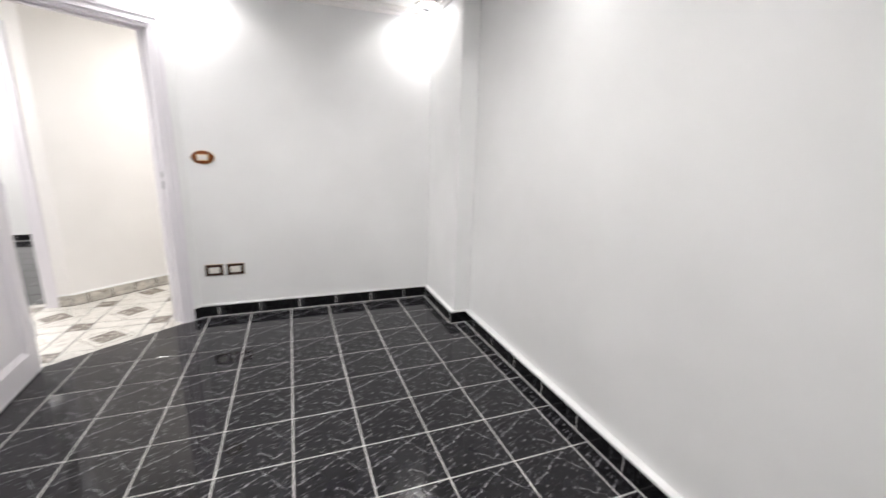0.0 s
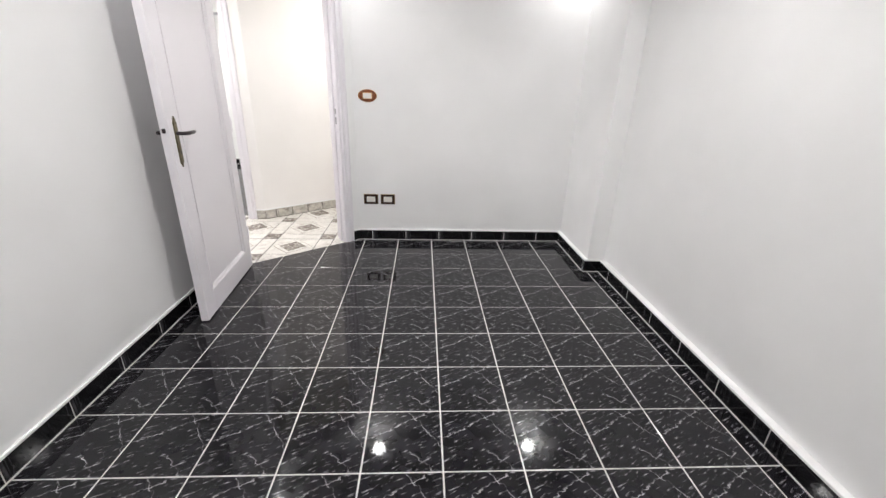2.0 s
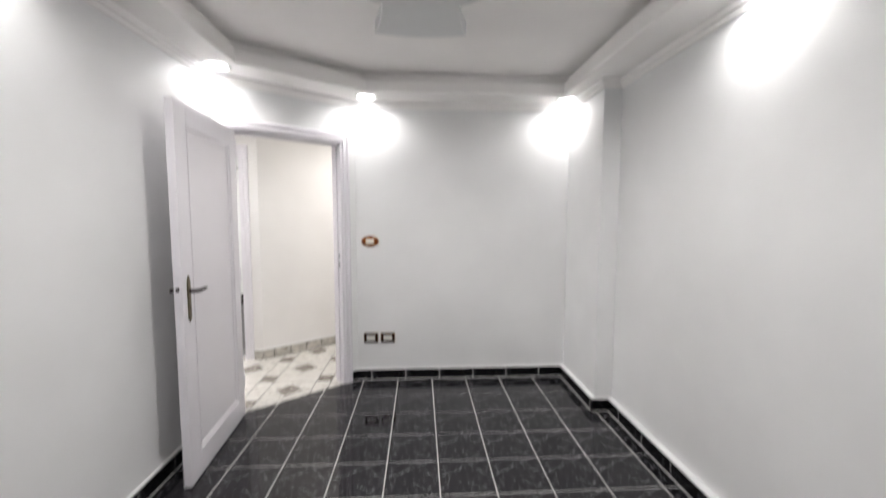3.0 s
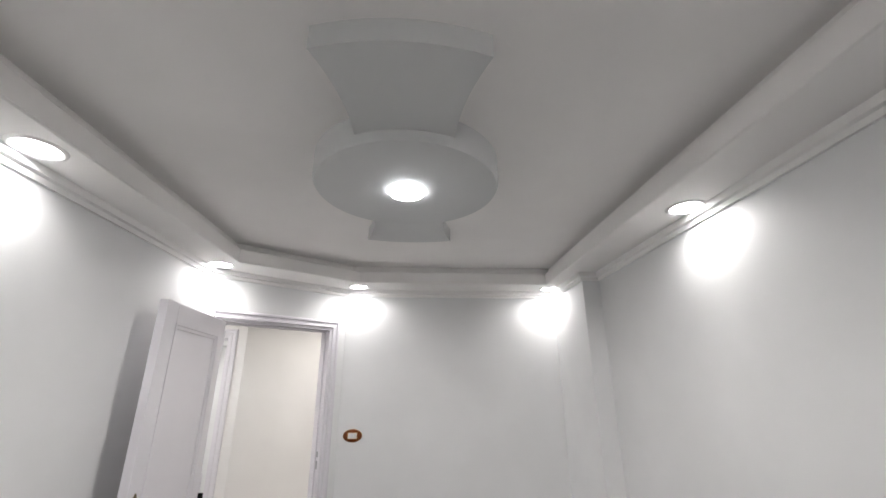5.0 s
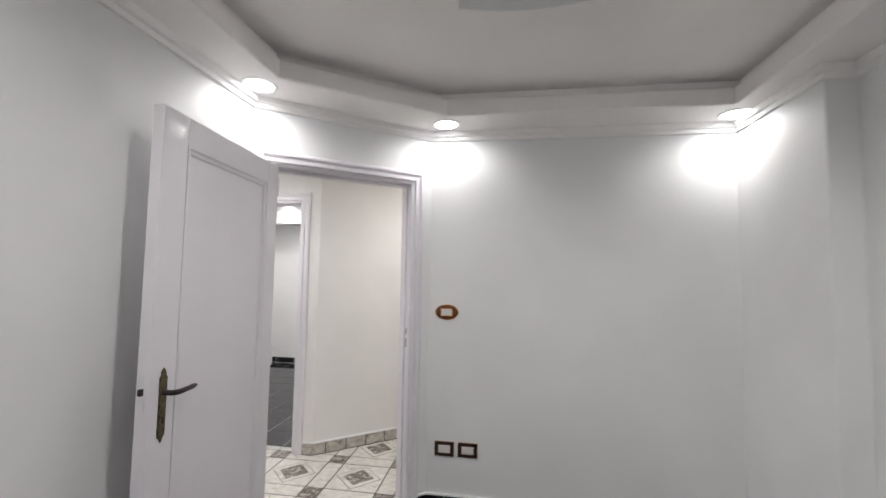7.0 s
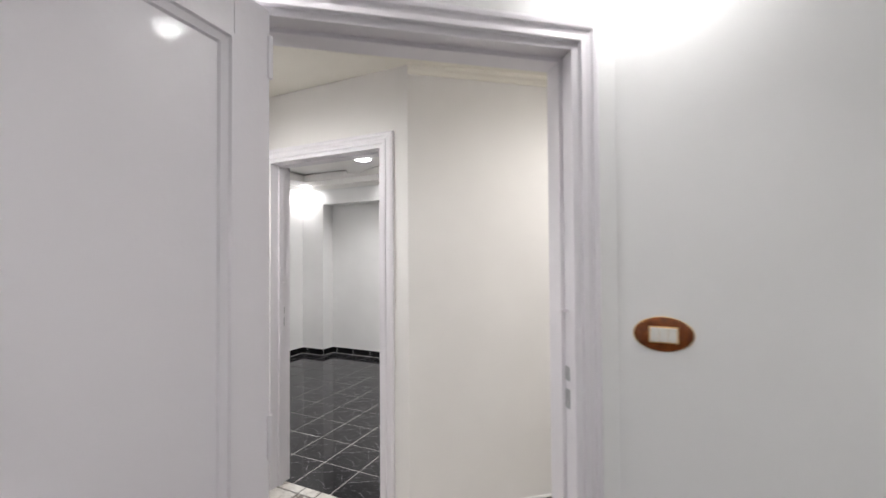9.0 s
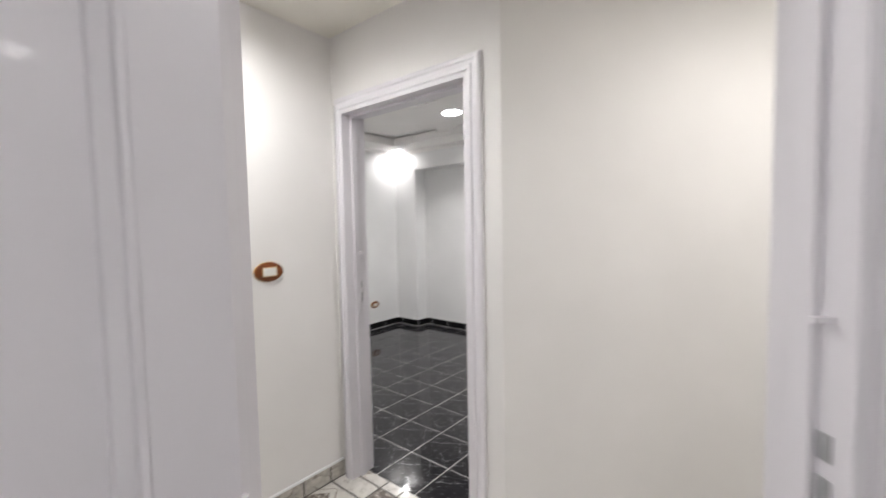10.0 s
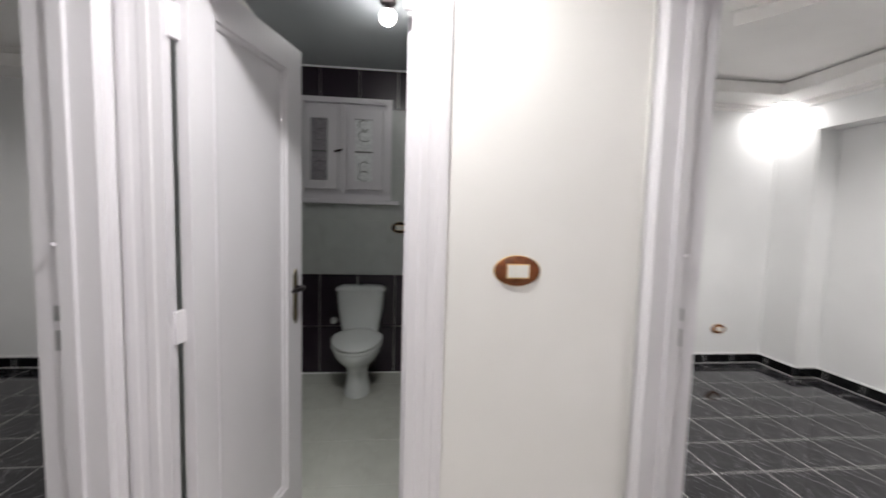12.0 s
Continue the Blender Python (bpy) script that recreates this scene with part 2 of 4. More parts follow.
def solid(*boxes, soft=0.0):
    bm = bmesh.new()
    for b in boxes:
        box(bm, *b)
    return bevel(bm, soft) if soft else bm


def rings(bm, loops, close=True, cap=True):
    """Skins a list of loops of points; caps the first and the last."""
    rows = [[bm.verts.new(p) for p in loop] for loop in loops]
    n = len(rows[0])
    for a, b in zip(rows, rows[1:]):
        for i in range(n if close else n - 1):
            bm.faces.new((a[i], a[(i + 1) % n], b[(i + 1) % n], b[i]))
    if cap:
        bm.faces.new(rows[0][::-1])
        bm.faces.new(rows[-1])
    return bm


def circle(r, z, n=32, cx=0, cy=0, sy=1.0):
    return [(cx + r * math.cos(2 * math.pi * i / n), cy + sy * r * math.sin(2 * math.pi * i / n), z) for i in range(n)]


def lathe(profile, n=32):
    return rings(bmesh.new(), [circle(r, z, n) for r, z in profile])


def smooth(ob, angle=40):
    for p in ob.data.polygons:
        p.use_smooth = True
    ob.data.set_sharp_from_angle(angle=radians(angle))
    return ob


def sweep(path, section, closed=False):
    """A section of (out, up) drawn along a level path of (x, y, z), mitred; out is to the left of the way."""
    bm, loops, n = bmesh.new(), [], len(path)
    for i in range(n):
        p = Vector(path[i])
        before = Vector(path[i - 1]) if i or closed else None
        after = Vector(path[(i + 1) % n]) if i < n - 1 or closed else None
        a = (p - before).normalized() if before is not None else (after - p).normalized()
        b = (after - p).normalized() if after is not None else a
        na, nb = Vector((-a.y, a.x, 0)), Vector((-b.y, b.x, 0))
        out = (na + nb) / (1 + na.dot(nb))
        loops.append([p + out * o + Vector((0, 0, u)) for o, u in section])
    if closed:
        loops.append(loops[0])
    return rings(bm, loops, cap=not closed)


def clip(outline, a, b, c):
    """The part of a convex outline with a x + b y <= c."""
    out = []
    for i in range(len(outline)):
        p, q = outline[i], outline[(i + 1) % len(outline)]
        dp, dq = a * p[0] + b * p[1] - c, a * q[0] + b * q[1] - c
        if dp <= 0:
            out.append(p)
        if dp * dq < 0:
            k = dp / (dp - dq)
            out.append((p[0] + (q[0] - p[0]) * k, p[1] + (q[1] - p[1]) * k))
    return out


# ---- plan ----
U = Vector((0.792, 0.6105, 0)).normalized()      # along the slanting door wall, towards the far wall
N = Vector((U.y, -U.x, 0))                        # from it into the room
P0 = Vector((-0.65, 2.44, 0))                     # where it meets the far wall
LEFT, RIGHT, FAR, BACK = -1.505, 1.325, 2.44, -1.75
PIER_X, PIER_Y = 1.195, 1.77
TOP = 2.85
SLANT = Matrix.Translation(P0) @ Matrix(((-U.x, N.x, 0, 0), (-U.y, N.y, 0, 0), (0, 0, 1, 0), (0, 0, 0, 1)))
CORNER = P0 - U * 1.0796                           # where it meets the left-hand wall
C2 = (-1.685, 3.01)                                # corner of the second room's door wall and the hall's slanting wall
A_DIR = Vector((0.785, 0.62, 0)).normalized()


def wall(name, label, material, *boxes, m=None, polys=()):
    bm = bmesh.new()
    for b in boxes:
        box(bm, *b)
    for outline in polys:
        prism(bm, outline, -0.1, TOP)
    if m is not None:
        bm.transform(m)
    ob = part(name, bm, material)
    return tagged(ob, label, "wall", "", "structure")


WEST, R2Y, R3Y, T = -2.765, 3.01, 1.44, 0.13
wall("wall_far", "plain white painted wall with black skirting", WALL, (P0.x - 0.02, 0.6, FAR, FAR + 0.13, -0.1, TOP), (0.6, RIGHT + 0.2, FAR, FAR + 0.13, -0.1, TOP))
wall("wall_right", "plain white painted wall with black skirting", WALL, (RIGHT, RIGHT + 0.15, BACK - 0.15, FAR, -0.1, TOP))
wall("pier", "white painted pier standing proud of the wall", WALL, (PIER_X, RIGHT, PIER_Y, FAR, -0.1, TOP))
wall("wall_left", "plain white painted wall with black skirting", WALL, (LEFT - 0.09, LEFT, BACK - 0.15, CORNER.y + 0.005, -0.1, TOP))
wall("wall_back", "plain white painted wall behind the walk", WALL, (LEFT, RIGHT, BACK - 0.15, BACK, -0.1, TOP))
D1A, D1B, D1H = 0.145, 0.985, 2.037
wall("wall_slant", "short white slanting wall with a door opening", WALL,
     (-0.02, D1A - 0.02, -0.13, 0, -0.1, TOP), (D1B + 0.02, 1.0796, -0.085, 0, -0.1, TOP), (D1A - 0.02, D1B + 0.02, -0.13, 0, D1H + 0.02, TOP), (D1B + 0.02, 1.0796, -0.13, -0.085, D1H + 0.02, TOP), m=SLANT)
D2A, D2B, D2H = -2.67, -1.857, 2.042
wall("wall_second_door", "warm white wall with a door opening", HALL_WALL,
     (WEST, D2A - 0.02, R2Y, R2Y + T, -0.1, TOP), (D2B + 0.02, C2[0], R2Y, R2Y + T, -0.1, TOP), (D2A - 0.02, D2B + 0.02, R2Y, R2Y + T, D2H + 0.02, TOP))
a0, a1 = Vector((*C2, 0)), Vector((*C2, 0)) + A_DIR * 1.9
an = Vector((-A_DIR.y, A_DIR.x, 0)) * 0.13
wall("wall_hall_slant", "warm white slanting wall of the hall", HALL_WALL, polys=[[(a0.x, a0.y), (a1.x, a1.y), (a1.x + an.x, a1.y + an.y), (a0.x, R2Y + T)]])
# Unseen wall, added only to shut the hall's open end.
wall("wall_hall_end", "warm white wall added to close the hall out of view", HALL_WALL, (0.28, 0.41, FAR + 0.13, 4.5, -0.1, TOP))
DBA, DBB, DBH = 1.575, 2.26, 2.112
wall("wall_west", "warm white wall with a bathroom door opening", HALL_WALL,
     (WEST - T, WEST, DBB + 0.02, R2Y + T, -0.1, TOP), (WEST - T, WEST, 1.28, 1.35, -0.1, TOP), (WEST - 0.03, WEST, 1.35, DBA - 0.02, -0.1, TOP), (WEST - T, WEST - 0.03, 1.35, DBA - 0.02, DBH + 0.02, TOP), (WEST - T, WEST, DBA - 0.02, DBB + 0.02, DBH + 0.02, TOP))
D3A, D3B = -2.67, -1.90
wall("wall_third_door", "warm white wall with a door opening", HALL_WALL,
     (WEST, D3A - 0.02, R3Y - T, R3Y, -0.1, TOP), (D3B + 0.02, LEFT - 0.09, R3Y - T, R3Y, -0.1, TOP), (D3A - 0.02, D3B + 0.02, R3Y - T, R3Y, D2H + 0.02, TOP))
# second room
R2W, R2F, R2N, R2P = -5.18, 5.86, 6.07, -4.785    # west wall, pier front, recessed wall, pier side
wall("wall_r2_west", "plain white painted wall with black skirting", WALL, (-5.32, R2W, R2Y, 6.25, -0.1, TOP))
wall("wall_r2_south", "plain white painted wall", WALL, (R2W, WEST - T, R2Y, R2Y + T, -0.1, TOP))
wall("wall_r2_north", "recessed white painted wall with black skirting", WALL, (R2W, -0.2, R2N, R2N + 0.16, -0.1, TOP))
wall("r2_pier", "white painted pier in the corner", WALL, (R2W, R2P, R2F, R2N, -0.1, TOP))
wall("r2_beam", "white painted beam over a wall recess", WALL, (R2P, -0.35, R2F, R2N, 2.235, TOP))
wall("wall_r2_east", "plain white painted wall", WALL, (-0.35, -0.2, 4.02, R2N, -0.1, TOP))
# third room
wall("wall_r3_west", "plain white painted wall with black skirting", WALL, (-5.38, -5.25, -1.75, 1.20, -0.1, TOP))
wall("wall_r3_south", "plain white painted wall", WALL, (-5.38, LEFT - 0.09, -1.88, -1.75, -0.1, TOP))
# bathroom
BX, BS, BN, BC = -5.03, 1.28, 2.95, 2.578
WY = 1.40                                          # where the bathroom window begins
wall("wall_bath_window", "bathroom wall behind pale and dark tiles", GROUT, (BX - 0.13, BX - 0.009, BS, R2Y, -0.1, 1.50), (BX - 0.13, BX - 0.009, BS, WY, 1.50, 2.32), (BX - 0.13, BX - 0.009, WY + 0.73, R2Y, 1.50, 2.32), (BX - 0.13, BX - 0.009, BS, R2Y, 2.32, TOP))
tagged(part("trim_bath", solid((BX - 0.009, BX + 0.006, BS, BN, BC - 0.014, BC - 0.001)), CAULK), "thin white filler line under the bathroom ceiling", "trim", "", "structure")
tagged(part("trim_bath_foot", solid((BX, BX + 0.012, BS, 2.26, -0.001, 0.012), soft=0.003), CAULK), "thin white filler line along the bathroom floor", "trim", "", "structure")
wall("wall_bath_south", "bathroom side wall", BATH_LIGHT, (-5.38, WEST - T, 1.20, BS, -0.1, TOP))
wall("wall_bath_north", "bathroom side wall", BATH_LIGHT, (BX - 0.009, WEST - T, BN, R2Y, -0.1, TOP))


def ceiling(name, label, outer, inner, material, low=SOFFIT, high=TRAY):
    """A gypsum tray: a soffit round the walls, an upright lip and a raised field."""
    bm = bmesh.new()
    o = [bm.verts.new((x, y, low)) for x, y in outer]
    loops = [o]
    cx, cy = sum(p[0] for p in inner) / len(inner), sum(p[1] for p in inner) / len(inner)
    for grow, z in ((0.0, low), (-0.006, low + 0.006), (-0.006, low + 0.092), (0.0, low + 0.098), (0.04, low + 0.1), (0.04, high)):
        loops.append([bm.verts.new((x + grow * (1 if x > cx else -1), y + grow * (1 if y > cy else -1), z)) for x, y in inner])
    n = len(outer)
    for a, b in zip(loops, loops[1:]):
        for i in range(n):
            bm.faces.new((a[i], a[(i + 1) % n], b[(i + 1) % n], b[i]))
    bm.faces.new(loops[-1])
    top = [bm.verts.new((v.co.x, v.co.y, TOP)) for v in o]
    for i in range(n):
        bm.faces.new((o[i], top[i], top[(i + 1) % n], o[(i + 1) % n]))
    bm.faces.new(top)
    return tagged(part(name, bm, material), label, "ceiling", "", "structure")


e = 0.03
ceiling("ceiling", "white gypsum tray ceiling with a lowered border",
        [(LEFT - e, BACK - e), (RIGHT + e, BACK - e), (RIGHT + e, FAR + e), (P0.x, FAR + e), (CORNER.x - e, CORNER.y + 0.02)],
        [(-1.262, BACK + 0.25), (1.045, BACK + 0.25), (1.045, 2.155), (-0.52, 2.155), (-1.262, 1.605)], CEIL)
ceiling("ceiling_second_room", "white gypsum tray ceiling with a lowered border",
        [(R2W - 0.02, R2Y + T - e), (-1.6, R2Y + T - e), (-0.3, 4.2), (-0.3, R2F + 0.02), (R2W - 0.02, R2F + 0.02)],
        [(R2W + 0.36, 3.5), (-1.65, 3.5), (-0.65, 4.45), (-0.65, R2F - 0.35), (R2W + 0.36, R2F - 0.35)], CEIL, SOFFIT2, TRAY2)
ceiling("ceiling_third_room", "white gypsum tray ceiling with a lowered border",
        [(-5.27, -1.77), (-1.6, -1.77), (-1.6, 0.0), (-1.6, 1.33), (-5.27, 1.33)],
        [(-4.95, -1.45), (-1.95, -1.45), (-1.95, 0.0), (-1.95, 0.85), (-4.95, 0.85)], CEIL)
HC = 2.47
bm = bmesh.new()
h1, h2 = CORNER - N * 0.07, P0 - N * 0.07
prism(bm, [(WEST - 0.02, R3Y - 0.06), (LEFT - 0.06, R3Y - 0.06), (LEFT - 0.06, h1.y - 0.02), (h2.x, h2.y), (P0.x + 0.1, FAR + 0.065), (0.3, FAR + 0.065), (0.3, a1.y + 0.2), (a1.x - 0.05, a1.y + 0.05), (C2[0] - 0.03, R2Y + 0.04), (WEST - 0.02, R2Y + 0.04)], HC, HC + 0.1)
tagged(part("ceiling_hall", bm, HALL_CEIL), "flat cream painted hall ceiling", "ceiling", "", "structure")
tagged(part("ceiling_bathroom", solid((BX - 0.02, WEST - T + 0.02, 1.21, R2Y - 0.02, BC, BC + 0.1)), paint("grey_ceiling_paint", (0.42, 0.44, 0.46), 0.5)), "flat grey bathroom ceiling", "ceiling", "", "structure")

# cornices under the borders
STEP = [(0, 0), (0.014, 0.0), (0.017, 0.022), (0.034, 0.027), (0.037, 0.06), (0, 0.06)]
cornice1 = sweep([(RIGHT, BACK, SOFFIT - 0.058), (RIGHT, PIER_Y, SOFFIT - 0.058), (PIER_X, PIER_Y, SOFFIT - 0.058), (PIER_X, FAR, SOFFIT - 0.058), (P0.x, FAR, SOFFIT - 0.058), (CORNER.x, CORNER.y, SOFFIT - 0.058), (LEFT, BACK, SOFFIT - 0.058)], STEP, True)
tagged(part("cornice", cornice1, CEIL), "stepped white gypsum cornice along the wall tops", "cornice", "", "structure")
cornice2 = sweep([(-0.35, R2F, SOFFIT2 - 0.058), (R2W, R2F, SOFFIT2 - 0.058), (R2W, R2Y + T, SOFFIT2 - 0.058)], STEP)
tagged(part("cornice_second_room", cornice2, CEIL), "stepped white gypsum cornice along the wall tops", "cornice", "", "structure")
cornice4 = sweep([(*C2, HC - 0.05), (a1.x, a1.y, HC - 0.05)], [(0, 0), (-0.012, 0.0), (-0.016, 0.02), (-0.03, 0.03), (-0.03, 0.05), (0, 0.05)])
tagged(part("cornice_hall", cornice4, HALL_CEIL), "small cream moulding under the hall ceiling", "cornice", "", "structure")


# ---- ceiling rose ----
def ceiling_rose(m):
    rose = thing("ceiling_rose", m, "white gypsum disc with two flared wings on the ceiling", "ceiling rose")
    r = 0.41
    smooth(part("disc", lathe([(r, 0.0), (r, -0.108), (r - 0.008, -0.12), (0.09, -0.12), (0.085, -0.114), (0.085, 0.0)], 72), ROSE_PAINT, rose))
    for sign in (1, -1):
        bm, edge = bmesh.new(), []
        for i in range(13):
            k = i / 12
            edge.append((0.185 + 0.073 * k ** 2.2, 0.36 + (0.765 - 0.36) * k))
        tip = [(0.258 - 0.516 * i / 10, 0.765 + 0.04 * (1 - (1 - i / 5) ** 2)) for i in range(1, 10)]
        outline = edge + tip + [(-x, y) for x, y in edge[::-1]]
        prism(bm, [(x * sign, y * sign) for x, y in outline], -0.08, 0.0)
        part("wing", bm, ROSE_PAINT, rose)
    lens = part("downlight", lathe([(0.0005, -0.144), (0.05, -0.142), (0.074, -0.134), (0.082, -0.120), (0.0005, -0.116)], 40), LED, rose, "glowing round diffuser")
    smooth(lens)
    return rose


rose = ceiling_rose(Matrix.Translation((-0.095, 0.53, TRAY)))


def ceiling_star(m):
    """A two-tiered panel with four hollow sides and blunt tips, a round lamp in its middle."""
    star = thing("ceiling_star", m, "white two-tiered gypsum panel with hollow curved sides on the ceiling", "ceiling panel")
    for name, grow, z0, z1 in (("upper_tier", 0.05, -0.07, 0.0), ("lower_tier", 0.0, -0.14, -0.07)):
        outline = []
        for side in range(4):
            turn = Matrix.Rotation(side * math.pi / 2, 2)
            for i in range(17):
                k = -1 + i / 8
                outline.append(tuple(turn @ Vector((0.50 * k, -0.36 - 0.24 * abs(k) ** 1.8 - grow))))
        bm = bmesh.new()
        prism(bm, outline, z0, z1)
        part(name, bm, CEIL, star)
    smooth(part("downlight", lathe([(0.0005, -0.155), (0.05, -0.153), (0.082, -0.147), (0.09, -0.139), (0.0005, -0.138)], 40), LED, star, "glowing round diffuser"))
    return star


ceiling_star(Matrix.Translation((-3.19, 4.66, TRAY2)))


def downlight(x, y):
    ob = thing("downlight", Matrix.Translation((x, y, SOFFIT)), "round white recessed downlight glowing in the ceiling border", "downlight", "downlights in the ceiling border")
    smooth(part("rim", lathe([(0.068, 0.0), (0.068, -0.004), (0.077, -0.008), (0.086, -0.004), (0.088, 0.0)], 32), CEIL, ob))
    smooth(part("lens", lathe([(0.0005, -0.004), (0.068, -0.003), (0.068, 0.002), (0.0005, 0.003)], 32), LED, ob))
    return ob


first = downlight(*DOWNLIGHTS[0])
for x, y in DOWNLIGHTS[1:] + R3_DOWNLIGHTS:
    copy_thing(first, Matrix.Translation((x, y, SOFFIT)))
for x, y in R2_DOWNLIGHTS:
    copy_thing(first, Matrix.Translation((x, y, SOFFIT2)))


# ---- doors ----
SECTION = [(0, 0), (0.075, 0), (0.075, 0.014), (0.066, 0.022), (0.056, 0.022), (0.052, 0.015), (0.040, 0.013), (0.036, 0.020), (0.022, 0.022), (0.018, 0.012), (0.0, 0.010)]


def door_frame(name, m, w, h, label, back=True, cut=None, strike=None, wide=1.0, thin=None, stile=True, flat=1.0):
    """A moulded wooden frame. Local x runs along the wall, y out of it, z up; the opening is w wide."""
    fr = thing(name, m, label, "door frame", "", "structure")
    shape = [(o * wide, u if u == 0 else 0.019 + (u - 0.019) * flat) for o, u in SECTION]

    def side(x, sign, front, name, limit=None):
        bm, f = bmesh.new(), (1 if front else -1)
        y0 = 0 if front else -T
        sec = [(min(o, limit) if limit else o, u) for o, u in shape]
        rings(bm, [[(x + sign * o, y0 + f * u, 0) for o, u in sec], [(x + sign * o, y0 + f * u, h + o) for o, u in sec]])
        part(name, bm, GLOSS, fr)

    for front in ((True, False) if back else (True,)):
        f, y0 = (1 if front else -1), (0 if front else -T)
        side(0, -1, front, "left_casing", cut[0] if cut and front else None)
        if front or not thin:
            side(w, 1, front, "right_casing", cut[1] if cut and front else None)
        bm = bmesh.new()
        la, lb = (cut or (None, None)) if front else (None, None)
        rings(bm, [[(-(min(o, la) if la else o), y0 + f * u, h + o) for o, u in shape], [(w + (min(o, lb) if lb else o), y0 + f * u, h + o) for o, u in shape]])
        part("head_casing", bm, GLOSS, fr)
    part("left_jamb", solid((-0.02, 0, -T, 0, 0, h), (0, 0.012, -T * 0.62, -0.045, 0, h)), GLOSS, fr)
    part("right_jamb", solid((w, w + 0.02, -(thin or T), 0, 0, h), *([] if thin else [(w - 0.012, w, -T * 0.62, -0.045, 0, h)])), GLOSS, fr)
    if thin and stile:
        part("hinge_stile", solid((w - 0.03, w + 0.03, 0.0, 0.03, 0, h - 0.004), soft=0.003), GLOSS, fr)
    part("head_jamb", solid((-0.02, w + 0.02, -T, 0, h, h + 0.02), (0.012, w - 0.012, -T * 0.62, -0.045, h - 0.012, h)), GLOSS, fr)
    if strike:
        x, s, y = strike
        for z0, z1 in ((1.085, 1.125), (1.005, 1.06)):
            part("strike_plate", solid((min(x, x + s * 0.002), max(x, x + s * 0.002), y - 0.011, y + 0.011, z0, z1)), PLATE, fr, "small dull strike plate")
        part("bolt_stub", solid((min(x, x + s * 0.025), max(x, x + s * 0.025), y - 0.004, y + 0.008, 1.284, 1.292)), GLOSS, fr)
    return fr


M1 = SLANT @ Matrix.Translation((D1A, 0, 0))
door_frame("door_1_frame", M1, D1B - D1A, D1H, "moulded white gloss door frame in the slanting wall", cut=(None, 0.036), strike=(0.001, 1, -0.03), wide=1.1, thin=0.085)
door_frame("door_2_frame", Matrix.Translation((D2B, R2Y, 0)) @ pose(0, 0, 0, 0, 0, 180), D2B - D2A, D2H, "moulded white gloss frame of an open doorway", strike=(D2B - D2A - 0.001, -1, -0.085), wide=1.13, cut=(None, 0.05), flat=0.65)
door_frame("door_3_frame", Matrix.Translation((D3A, R3Y, 0)), D3B - D3A, D2H, "moulded white gloss frame of an open doorway", strike=(0.001, 1, -0.09), flat=0.4)
door_frame("bath_door_frame", Matrix.Translation((WEST, DBB, 0)) @ pose(0, 0, 0, 0, 0, -90), DBB - DBA, DBH, "moulded white gloss bathroom door frame", wide=1.55, thin=0.03, stile=False, flat=0.35)
part("bolt_keeper", solid((0.0, 0.026, -0.012, -0.001, 1.985, 2.02), soft=0.002), GLOSS, bpy.data.objects["bath_door_frame"], "small white painted bolt keeper")


def lever(parent, x, y, z, way, out):
    """A long plate with a lever; way is the side to which the lever points, out the side of the leaf."""
    bm = bmesh.new()
    profile = [(-0.016, -0.10), (-0.015, -0.113), (-0.007, -0.119), (0, -0.134), (0.007, -0.119), (0.015, -0.113), (0.016, -0.10), (0.016, 0.078), (0.018, 0.086), (0.009, 0.093), (0.011, 0.102), (0, 0.118), (-0.011, 0.102), (-0.009, 0.093), (-0.018, 0.086), (-0.016, 0.078)]
    rings(bm, [[(x + a, y, z - 0.03 + b) for a, b in profile], [(x + a * 0.85, y + out * 0.006, z - 0.03 + b * 0.97) for a, b in profile]])
    plate = part("handle_plate", bm, BRASS, parent, "worn brass handle plate")
    bm = bmesh.new()
    pts = [(0, 0.005, 0.010), (0, 0.03, 0.009), (0.004, 0.043, 0.0095), (0.02, 0.05, 0.0095), (0.05, 0.05, 0.009), (0.085, 0.048, 0.0095), (0.105, 0.046, 0.006)]
    loops = []
    for i, (a, b, r) in enumerate(pts):
        da = pts[min(i + 1, 6)][0] - pts[max(i - 1, 0)][0]
        db = pts[min(i + 1, 6)][1] - pts[max(i - 1, 0)][1]
        d = Vector((da * way, db * out, 0)).normalized()
        s = Vector((-d.y, d.x, 0))
        c = Vector((x + a * way, y + b * out, z + 0.004 + a * 0.0))
        loops.append([c + s * (r * math.cos(q * math.pi / 5)) + Vector((0, 0, r * math.sin(q * math.pi / 5))) for q in range(10)])
    rings(bm, loops)
    smooth(part("lever", bm, DARK_METAL, plate, "dark bronze lever"))
    part("keyhole", solid((x - 0.003, x + 0.003, min(y, y + out * 0.0075), max(y, y + out * 0.0075), z - 0.098, z - 0.078)), DARK_METAL, plate)


